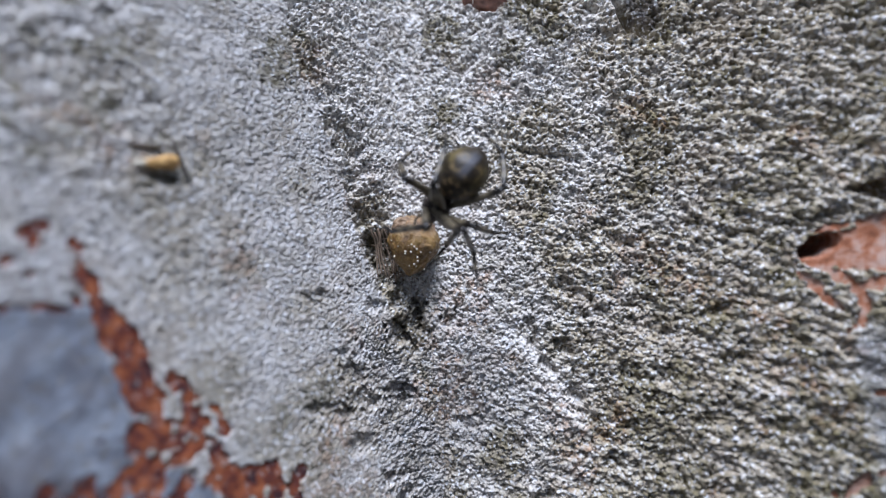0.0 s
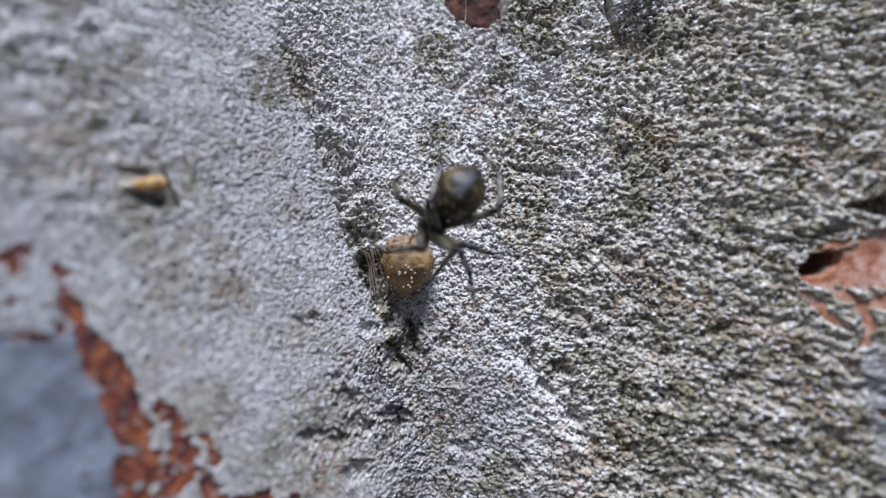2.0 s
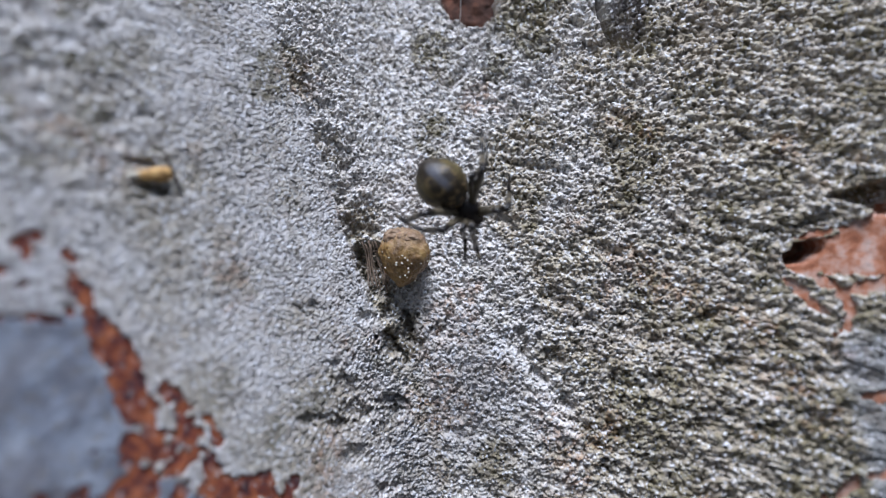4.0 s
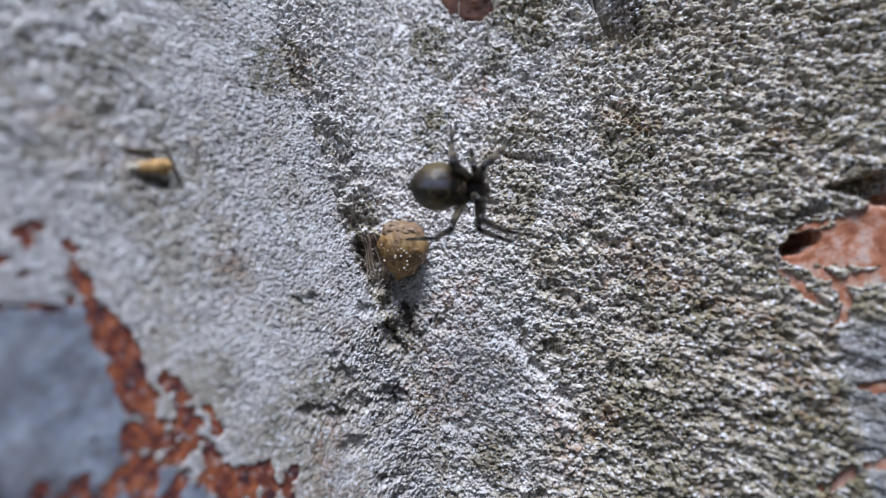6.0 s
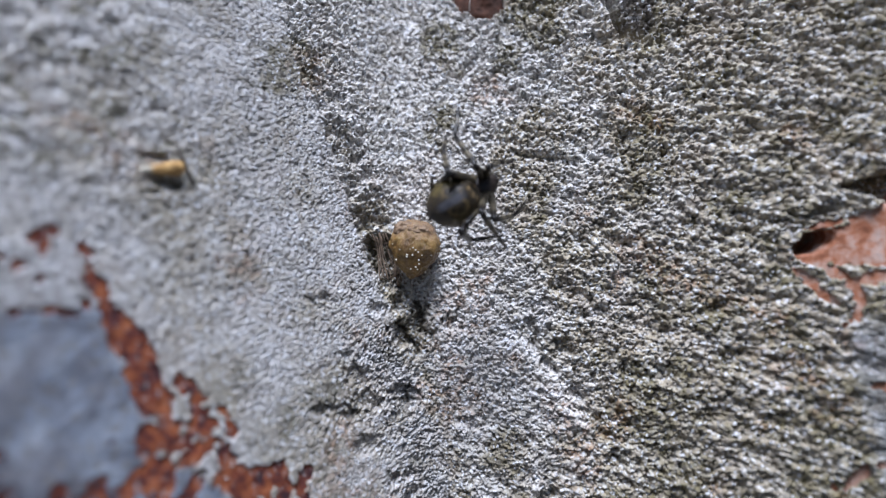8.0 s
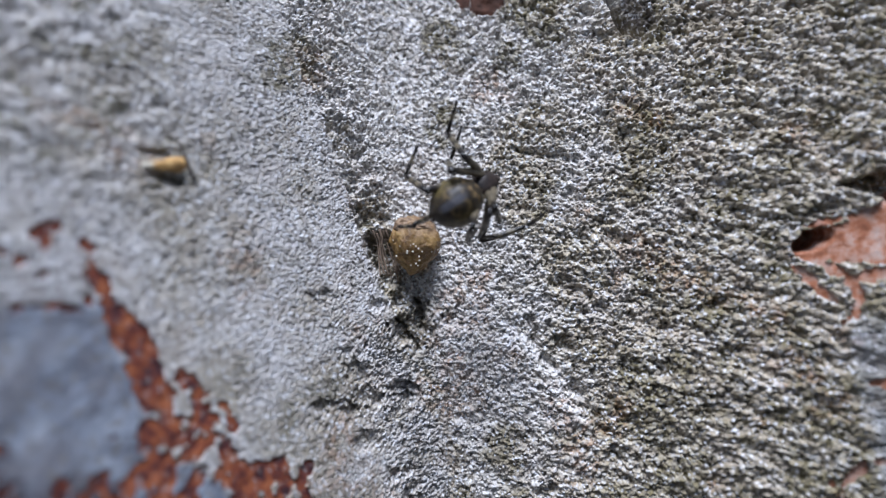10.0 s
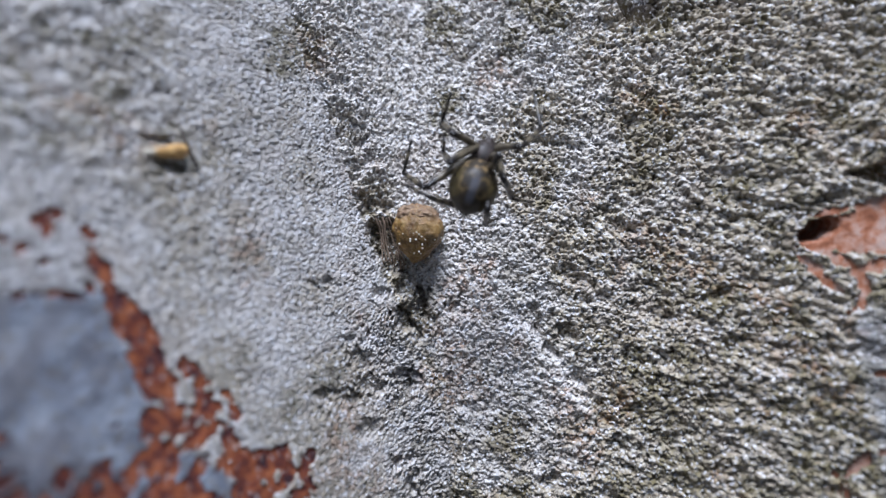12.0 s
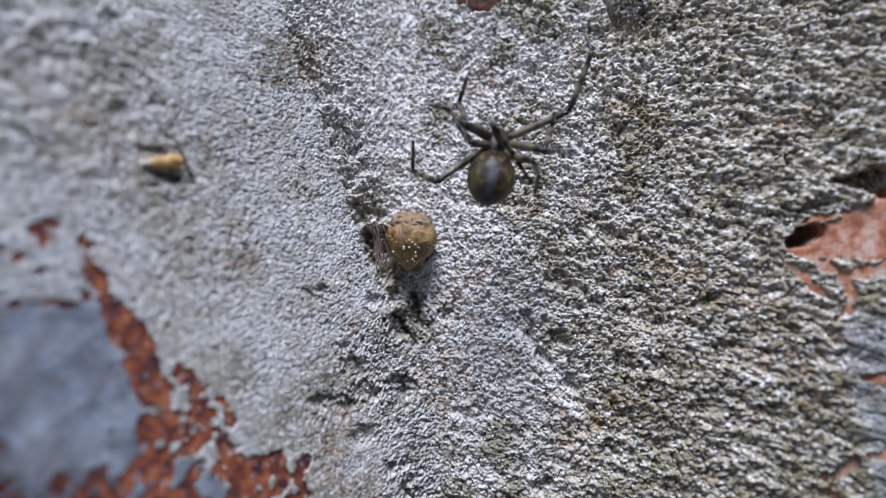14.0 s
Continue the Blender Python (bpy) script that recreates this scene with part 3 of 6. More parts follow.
def tube(bm, path, radii, sides=8):
    """A round tube along points (mm), with closed ends."""
    pts = [Vector(p) * MM for p in path]
    rings = []
    ref = Vector((0.31, 0.17, 0.93))
    for n, p in enumerate(pts):
        d = (pts[min(n + 1, len(pts) - 1)] - pts[max(n - 1, 0)]).normalized()
        if abs(d.dot(ref)) > 0.95:
            ref = Vector((0.9, 0.3, 0.1))
        a = d.cross(ref).normalized()
        b = d.cross(a)
        r = radii[n] * MM
        rings.append([bm.verts.new(p + r * (math.cos(2 * math.pi * k / sides) * a + math.sin(2 * math.pi * k / sides) * b)) for k in range(sides)])
    for r0, r1 in zip(rings, rings[1:]):
        for k in range(sides):
            bm.faces.new((r0[k], r0[(k + 1) % sides], r1[(k + 1) % sides], r1[k]))
    bm.faces.new(rings[0][::-1])
    bm.faces.new(rings[-1])
    return bm


def blob(bm, centre, radii, profile=None, seg=32, rings=20, rough=0.0, seed=0.0, size=1.0):
    """A rounded body round the y axis; profile(k) swells or pinches it along y, k from -1 to 1."""
    made = bmesh.ops.create_uvsphere(bm, u_segments=seg, v_segments=rings, radius=1.0)["verts"]
    for vert in made:
        x, y, z = vert.co.x, vert.co.z, -vert.co.y
        k = profile(y) if profile else 1.0
        p = Vector((x * k * radii[0], y * radii[1], z * k * radii[2]))
        if rough:
            p *= 1 + rough * noise.fractal(p / size + Vector((seed, 0, 0)), 0.8, 2.0, 4)
        vert.co = (p + Vector(centre)) * MM
    return bm


# ---- the wall: sandy mortar over brick ----
def wall_height(x, z):
    h, deep, ids, lime, moss, rust, film, stain, bare = wall_relief(x, z)
    fade = step(140, 60, np.abs(x)) * step(130, 60, np.abs(z))
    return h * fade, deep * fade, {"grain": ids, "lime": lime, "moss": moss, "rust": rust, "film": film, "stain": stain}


dense_x = np.concatenate([np.arange(-33, -14, 0.066), np.arange(-14, -4, 0.04), np.arange(-4, 24, 0.056), np.arange(24, 43, 0.09)])
dense_z = np.arange(-27, 31, 0.06)
wall_x = np.concatenate([widening(dense_x[0], -160, 0.15)[::-1], dense_x, widening(dense_x[-1], 260, 0.2)])
wall_z = np.concatenate([widening(dense_z[0], -200, 0.2)[::-1], dense_z, widening(dense_z[-1], 200, 0.2)])
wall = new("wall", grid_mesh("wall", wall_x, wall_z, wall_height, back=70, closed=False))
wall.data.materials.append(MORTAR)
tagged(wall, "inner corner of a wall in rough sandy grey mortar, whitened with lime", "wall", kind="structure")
back = new("wall_back", grid_mesh("wall_back", np.linspace(-160, 260, 43), np.linspace(-200, 200, 41),
                                  lambda x, z: (np.zeros_like(x), np.full_like(x, 69.0), {})))
back.data.materials.append(MORTAR)
back.parent = wall


def brick_height(depth, sunk):
    def height(x, z):
        u = along(x)
        lumps = fractal(u * 0.6, z + 0.16 * u, 6.0, 71, 3) - 0.5
        fine = fractal(u, z, 0.9, 201, 4) - 0.5
        own = 0.35 * lumps - depth + (0.9 if sunk else 0.22) * fine
        wall_h, deep, *_, bare = wall_relief(x, z)
        if sunk:
            return own, np.full_like(x, sunk), {}
        return np.where(bare > 0.2, np.minimum(own, wall_h - 0.4) - 3.0 * step(0.4, 1.0, bare), own), deep, {}
    return height


def brick(xs, zs, depth, material, label, sunk=0.0):
    ob = new("brick", grid_mesh("brick", xs, zs, brick_height(depth, sunk), back=20))
    ob.data.materials.append(material)
    ob.parent = wall
    return tagged(ob, label)


brick(np.arange(-33, -8, 0.07), np.arange(-27, 3, 0.12), 0.10, BRICK, "dark red brick showing where grey cement wash has flaked")
brick(np.arange(29, 43, 0.12), np.arange(-27, 6.0, 0.12), 0.17, BRICK_PALE, "pale orange brick smeared with grey mortar")
brick(np.arange(0, 9.5, 0.12), np.arange(24, 31, 0.12), 0.3, shaded_brick_paint(), "reddish brown brick at the bottom of a hollow", 2.9)


# ---- the egg sac in the corner ----
def sac_paint():
    p = Paint("papery_silk", 0.42)
    body = p.ramp(p.noise(1.3, 5.0, 0.6), [(0.3, (0.075, 0.034, 0.008)), (0.48, (0.18, 0.10, 0.024)), (0.7, (0.35, 0.225, 0.07))])
    fibre = p.level(p.noise(0.25, 3.0), 0.45, 0.7, 0.0, 0.5)
    p.bump(p.noise(0.55, 5.0, 0.7), 0.3, 0.9)
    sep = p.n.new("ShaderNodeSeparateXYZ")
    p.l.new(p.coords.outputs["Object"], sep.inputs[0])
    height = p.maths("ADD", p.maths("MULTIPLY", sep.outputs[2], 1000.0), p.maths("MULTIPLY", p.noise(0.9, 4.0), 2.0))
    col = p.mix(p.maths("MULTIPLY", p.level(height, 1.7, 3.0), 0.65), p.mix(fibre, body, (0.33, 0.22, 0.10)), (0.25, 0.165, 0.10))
    return p.done(col, Subsurface_Weight=0.12, Subsurface_Radius=(0.001, 0.0005, 0.0002), Subsurface_Scale=0.5)


def lid_paint():
    p = Paint("pinkish_silk", 0.75)
    body = p.ramp(p.noise(0.8, 5.0, 0.6), [(0.25, (0.07, 0.036, 0.022)), (0.5, (0.19, 0.122, 0.068)), (0.75, (0.32, 0.235, 0.16))])
    p.bump(p.noise(0.3, 4.0), 0.12, 0.7)
    return p.done(body)


def plain(name, colour, rough, **more):
    p = Paint(name, rough)
    col = p.mix(p.level(p.noise(0.4, 3.0), 0.3, 0.7, 0.0, 0.6), colour, tuple(0.55 * c for c in colour))
    return p.done(col, **more)


SAC, LID = sac_paint(), lid_paint()
SPECK = plain("white_speck", (0.78, 0.73, 0.60), 0.35)
SILK = plain("dusty_silk", (0.15, 0.105, 0.07), 0.85)
PALE_SILK = plain("white_silk", (0.75, 0.75, 0.75), 0.5)


def sac_profile(y):
    """Wide shoulders above, narrowing to a blunt tip below (y runs down the sac)."""
    return 1.06 - 0.42 * max(0.0, y + 0.05) ** 1.4 + 0.10 * max(0.0, -y)


sac = new("egg_sac")
tagged(sac, "brown papery spider egg sac in the corner", "egg sac")
bm = blob(bmesh.new(), (0, 0, 0), (2.35, 2.85, 2.25), sac_profile, 96, 72, 0.10, 3.1, 1.3)
bmesh.ops.rotate(bm, verts=bm.verts, cent=(0, 0, 0), matrix=Matrix.Rotation(radians(-90), 3, "X"))
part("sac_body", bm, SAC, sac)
bm = blob(bmesh.new(), (-0.2, -0.05, 1.72), (2.02, 1.95, 1.0), None, 64, 48, 0.16, 7.7, 0.7)
part("rim", bm, LID, sac, "pinkish frayed rim of the egg sac")
# small cream-white specks scattered over the front of the sac
rng = random.Random(5)
bm = bmesh.new()
for n in range(34):
    a, b = rng.gauss(-0.05, 0.62), rng.gauss(0.06, 0.42)
    p = Vector((math.sin(a) * math.cos(b) * 2.48, -math.cos(a) * math.cos(b) * 2.36, math.sin(b) * 2.7 - 0.1))
    blob(bm, p, [rng.uniform(0.06, 0.12) for _ in range(3)], None, 6, 4)
tagged(part("white_specks", bm, SPECK, sac, "small white specks on the sac"), kind="stuff")
for n in range(9):
    x0 = rng.uniform(-1.8, 1.4)
    bm = tube(bmesh.new(), [(x0, -1.2 + 0.2 * abs(x0), 1.7 + rng.uniform(-0.6, 0.4)), (x0 * 0.95 - 0.2, -0.4, 2.9 + rng.uniform(-0.2, 0.3)),
                            (x0 * 0.9 - 0.5 + rng.uniform(-0.3, 0.3), 1.2, 3.2 + rng.uniform(-0.2, 0.3))], [0.02, 0.02, 0.015], 5)
    part("silk_thread", bm, SILK, sac)
sac.matrix_world = pose(-2.48 * MM, 8.0 * MM, 0.56 * MM, 0, 6, 0)

# ---- frayed strands over the crevice beside the sac ----
strands = new("web_strands")
tagged(strands, "dusty brown silk strands stretched over a dark crevice in the mortar", "cobweb")
for n in range(10):
    k = n / 9
    x0, z0 = -6.6 + 2.3 * k, 2.0 + 0.4 * k + rng.uniform(-0.3, 0.3)
    x1, z1 = -5.7 + 2.4 * k, -2.1 - 0.7 * k + rng.uniform(-0.5, 0.3)
    rows = []
    for s in range(7):
        q = s / 6
        x, z = x0 + (x1 - x0) * q + 0.12 * math.sin(5 * q + n), z0 + (z1 - z0) * q
        rows.append((x, float(face_depth(np.array(x), np.array(z))) + 0.1 + 0.8 * math.sin(math.pi * q) ** 0.5 * rng.uniform(0.7, 1.1), z))
    part("strand", tube(bmesh.new(), rows, [rng.uniform(0.05, 0.10)] * 7, 6), SILK, strands)

for n in range(5):
    k = n / 4
    x0, z0 = -6.9 + 1.2 * k, 1.5 - 3.6 * k
    rows = []
    for q in (0.0, 0.25, 0.5, 0.75, 1.0):
        x, z = x0 + 2.6 * q, z0 - 0.5 * q + rng.uniform(-0.2, 0.2)
        rows.append((x, float(face_depth(np.array(x), np.array(z))) + 0.5 + rng.uniform(0.0, 0.7), z))
    part("strand", tube(bmesh.new(), rows, [rng.uniform(0.02, 0.05) for _ in rows], 6), SILK, strands)

thread = new("silk_thread")
tagged(thread, "single bright white silk thread hanging in a hollow of the wall", "silk thread")
part("filament", tube(bmesh.new(), [(3.3, 11.6, 31.0), (3.25, 11.4, 28.0), (3.2, 13.2, 25.4)], [0.05, 0.05, 0.05], 5), PALE_SILK, thread)


# ---- straw chip and twig caught in the steep face ----
def on_wall(x, z, out=0.0):
    xx, zz = np.array([x]), np.array([z])
    return Vector((x, float(face_depth(xx, zz)[0]), z)) + Vector(face_normal(xx, zz)[0]) * out


def straw_paint():
    p = Paint("yellow_straw", 0.6)
    sep = p.n.new("ShaderNodeSeparateXYZ")
    p.l.new(p.coords.outputs["Object"], sep.inputs[0])
    grey = p.level(p.maths("ADD", p.maths("MULTIPLY", sep.outputs[0], 1000.0), p.noise(0.5, 4.0)), -20.35, -20.8)
    body = p.ramp(p.noise(0.4, 4.0), [(0.35, (0.22, 0.12, 0.05)), (0.5, (0.46, 0.27, 0.08)), (0.7, (0.60, 0.40, 0.18))])
    p.bump(p.noise(0.2, 3.0), 0.06, 0.7)
    return p.done(p.mix(grey, body, (0.42, 0.38, 0.30)))


STRAW = straw_paint()
TWIG = plain("dark_twig", (0.07, 0.055, 0.04), 0.8)
bm = bmesh.new()
a, b = on_wall(-21.95, 6.4, 0.1), on_wall(-19.85, 6.65, 0.45)
tube(bm, [a.lerp(b, k) for k in (0, 0.1, 0.3, 0.5, 0.7, 0.85, 0.97, 1)], [0.06, 0.2, 0.3, 0.36, 0.44, 0.46, 0.36, 0.1], 12)
for vert in bm.verts:
    vert.co.z = 6.58 * MM + 1.3 * (vert.co.z - 6.58 * MM)
    vert.co += 0.2 * MM * noise.noise_vector(vert.co / (0.45 * MM)) + 0.08 * MM * noise.noise_vector(vert.co / (0.16 * MM))
chip = part("straw_chip", bm, STRAW)
tagged(chip, "short orange-yellow chip of straw stuck in grey mortar", "straw chip")
bm = bmesh.new()
a, b = on_wall(-20.35, 8.7, 0.3), on_wall(-18.85, 5.0, 0.25)
tube(bm, [a, a.lerp(b, 0.35) + Vector((0.06, -0.1, 0)), a.lerp(b, 0.7) + Vector((-0.05, 0, 0)), b], [0.07, 0.13, 0.11, 0.05], 7)
tagged(part("twig", bm, TWIG), "thin dark twig caught on the mortar", "twig")


# ---- the spider: every leg has three stiff segments that are keyed ----
def abdomen_paint():
    p = Paint("abdomen_skin", 0.48)
    sep = p.n.new("ShaderNodeSeparateXYZ")
    p.l.new(p.coords.outputs["Object"], sep.inputs[0])
    x, y, z = (p.maths("MULTIPLY", sep.outputs[k], 1000.0) for k in range(3))
    side = p.maths("ABSOLUTE", x, 0.0)
    mottle = p.noise(0.5, 4.0, 0.65)
    skin = p.ramp(mottle, [(0.28, (0.009, 0.007, 0.005)), (0.5, (0.022, 0.016, 0.009)), (0.72, (0.06, 0.042, 0.018))])
    flank = p.maths("MULTIPLY", p.level(side, 0.9, 1.7), p.level(p.noise(0.9, 3.0), 0.4, 0.58))
    skin = p.mix(p.maths("MULTIPLY", flank, 0.85), skin, (0.12, 0.092, 0.03))
    # two tan rings on the back, towards the tail
    off = p.maths("POWER", p.maths("SUBTRACT", side, 0.78), 2.0)
    far = p.maths("SQRT", p.maths("ADD", off, p.maths("POWER", p.maths("MULTIPLY", p.maths("ADD", y, 0.75), 0.7), 2.0)), 0.0)
    ring = p.level(p.maths("ABSOLUTE", p.maths("SUBTRACT", p.maths("ADD", far, p.maths("MULTIPLY", p.noise(0.9, 4.0), 0.8)), 0.95), 0.0), 0.2, 0.05)
    chev = p.maths("MULTIPLY", ring, p.maths("MULTIPLY", p.level(z, 0.4, 1.0), p.level(p.noise(0.8, 3.0), 0.44, 0.58)))
    spots = p.maths("MULTIPLY", p.level(p.noise(0.55, 2.0), 0.54, 0.62), p.maths("MULTIPLY", p.level(y, 0.4, 1.0), p.level(z, 0.6, 1.2)))
    skin = p.mix(p.maths("MULTIPLY", spots, 0.9), skin, (0.24, 0.165, 0.075))
    skin = p.mix(p.maths("MULTIPLY", chev, 0.7), skin, (0.15, 0.105, 0.042))
    stripe = p.maths("MULTIPLY", p.level(side, 0.5, 0.22), p.maths("MULTIPLY", p.level(z, 0.8, 1.5), p.level(y, 0.3, -0.5)))
    skin = p.mix(p.maths("MULTIPLY", stripe, 0.6), skin, (0.085, 0.09, 0.11))
    p.bump(p.noise(0.12, 3.0), 0.03, 0.6)
    return p.done(skin, Specular_IOR_Level=0.38)


def shell_paint():
    p = Paint("carapace", 0.45)
    col = p.ramp(p.noise(0.35, 4.0), [(0.3, (0.010, 0.008, 0.007)), (0.7, (0.042, 0.030, 0.024))])
    p.bump(p.noise(0.1, 2.0), 0.02, 0.5)
    return p.done(col, Specular_IOR_Level=0.3)


def leg_paint():
    p = Paint("banded_leg", 0.36)
    ringed = p.attribute("band")
    pale = p.mix(p.level(p.noise(0.25, 3.0), 0.3, 0.7), (0.15, 0.125, 0.08), (0.07, 0.058, 0.038))
    dark = p.mix(p.level(p.noise(0.25, 3.0), 0.3, 0.7), (0.010, 0.007, 0.005), (0.004, 0.003, 0.0025))
    return p.done(p.mix(ringed, pale, dark), Specular_IOR_Level=0.45)


ABDOMEN, SHELL, LEG = abdomen_paint(), shell_paint(), leg_paint()
EYE = plain("black_eye", (0.01, 0.01, 0.012), 0.1)


def leg_mesh(name, length, r0, r1, swell, dark, hairs, seed):
    """One leg segment along +y from its joint, with bristles; dark: stretches of its length that are dark."""
    rr = random.Random(seed)
    bm = bmesh.new()
    n = 14
    rows = [(0.05 * length * math.sin(math.pi * k / n) * swell, length * k / n, 0) for k in range(n + 1)]
    radii = [(r0 + (r1 - r0) * k / n) * (1 + 0.22 * math.sin(math.pi * k / n)) for k in range(n + 1)]
    radii[0] *= 0.75
    tube(bm, rows, radii, 10)
    for _ in range(hairs):
        k = rr.uniform(0.05, 0.97)
        a = rr.uniform(0, 2 * math.pi)
        r = r0 + (r1 - r0) * k
        out = Vector((math.cos(a), 0, math.sin(a)))
        base = Vector((0.05 * length * math.sin(math.pi * k) * swell, length * k, 0)) + out * r * 0.9
        tip = base + out * rr.uniform(0.15, 0.32) + Vector((0, rr.uniform(0.1, 0.3), 0))
        tube(bm, [base, base.lerp(tip, 0.5), tip], [0.018, 0.013, 0.005], 3)
    me = bpy.data.meshes.new(name)
    bm.to_mesh(me)
    bm.free()
    layer = me.attributes.new("band", "FLOAT", "POINT")
    for vert, value in zip(me.vertices, layer.data):
        k = vert.co.y / (length * MM)
        value.value = max((min(1.0, max(0.0, (k - a) / 0.05)) * min(1.0, max(0.0, (b - k) / 0.05)) for a, b in dark), default=0.0)
    for f in me.polygons:
        f.use_smooth = True
    me.materials.append(LEG)
    return me


spider = new("spider")
NEARER = 0.935          # it hangs this much nearer to the lens than the points below say
spider.scale = (NEARER,) * 3
tagged(spider, "small dark brown house spider with banded legs, hanging before the wall", "spider")
bm = blob(bmesh.new(), (0, 0, 0), (2.15, 2.7, 2.3), lambda y: 1.0 + 0.05 * math.cos(2 * y) - 0.10 * max(0.0, -y) ** 2 - 0.06 * max(0.0, y), 48, 36, 0.035, 1.3, 1.2)
abdomen = part("abdomen", bm, ABDOMEN, spider, "round dark brown abdomen with tan chevrons")
abdomen.location = Vector((0, -3.95, 0.55)) * MM
bm = bmesh.new()
for sx in (-0.2, 0.2):
    tube(bm, [(sx, -2.2, -0.55), (sx * 1.2, -2.55, -0.7), (sx * 1.1, -2.75, -0.78)], [0.22, 0.17, 0.06], 8)
part("spinnerets", bm, SHELL, abdomen)
bm = blob(bmesh.new(), (0, 0, 0), (1.32, 1.65, 0.92), lambda y: 1.0 - 0.26 * max(0.0, y) ** 1.3, 32, 20, 0.04, 2.0, 0.6)
blob(bm, (0, 0.95, 0.16), (0.62, 0.7, 0.5), None, 20, 14, 0.03, 3.0, 0.4)
tube(bm, [(0, -1.1, 0.05), (0, -1.6, 0.15)], [0.3, 0.28], 10)
carapace = part("cephalothorax", bm, SHELL, spider, "glossy dark brown head and thorax")
for sx, sy, sz in ((0.12, 1.5, 0.4), (0.3, 1.44, 0.34), (0.13, 1.46, 0.22), (0.32, 1.4, 0.2)):
    for sign in (-1, 1):
        part("eye", blob(bmesh.new(), (sx * sign, sy, sz), (0.08, 0.08, 0.08), None, 10, 8), EYE, carapace)
for sign in (-1, 1):
    bm = tube(bmesh.new(), [(0.25 * sign, 1.3, -0.1), (0.24 * sign, 1.6, -0.4), (0.15 * sign, 1.6, -0.85)], [0.2, 0.23, 0.1], 10)
    part("fang", bm, SHELL, spider)
    bm = tube(bmesh.new(), [(0.45 * sign, 1.1, -0.2), (0.75 * sign, 1.7, 0.1), (0.7 * sign, 2.2, -0.15), (0.55 * sign, 2.6, -0.45)], [0.12, 0.12, 0.11, 0.07], 8)
    part("palp", bm, LEG, spider)

# lengths of femur, tibia and foot in millimetres, pair by pair from the head
LENGTHS = [(6.4, 5.9, 3.9), (5.0, 4.5, 3.2), (5.4, 4.2, 2.6), (6.2, 3.8, 3.2)]
SEGMENTS = {}
for pair, (lf, lt, lx) in enumerate(LENGTHS):
    meshes = (leg_mesh("femur", lf, 0.33, 0.28, 0.5, [(-0.1, 0.16), (0.44, 0.52), (0.76, 1.1)], 16, pair),
              leg_mesh("tibia", lt, 0.27, 0.21, 0.3, [(-0.1, 0.3), (0.44, 0.6), (0.74, 1.1)], 18, pair + 10),
              leg_mesh("foot", lx, 0.19, 0.10, 0.2, [(-0.1, 0.45), (0.6, 1.1)], 12, pair + 20))
    for side in "LR":
        for key, name, me in zip("abc", ("femur", "tibia", "foot"), meshes):
            ob = new(name, me)
            ob.parent = spider
            SEGMENTS[side + str(pair + 1) + key] = ob


def at(x, y, z, rx, ry, rz):
    """A pose in millimetres and degrees."""
    return pose(x * MM, y * MM, z * MM, rx, ry, rz)


def hung(x, y, z, rx, ry, rz):
    """A pose of the spider on its threads, some millimetres before the wall."""
    ex, ey, ez = 0.6, -70.0, 0.6
    return at(ex + NEARER * (x - ex), ey + NEARER * (y - ey), ez + NEARER * (z - ez), rx, ry, rz)


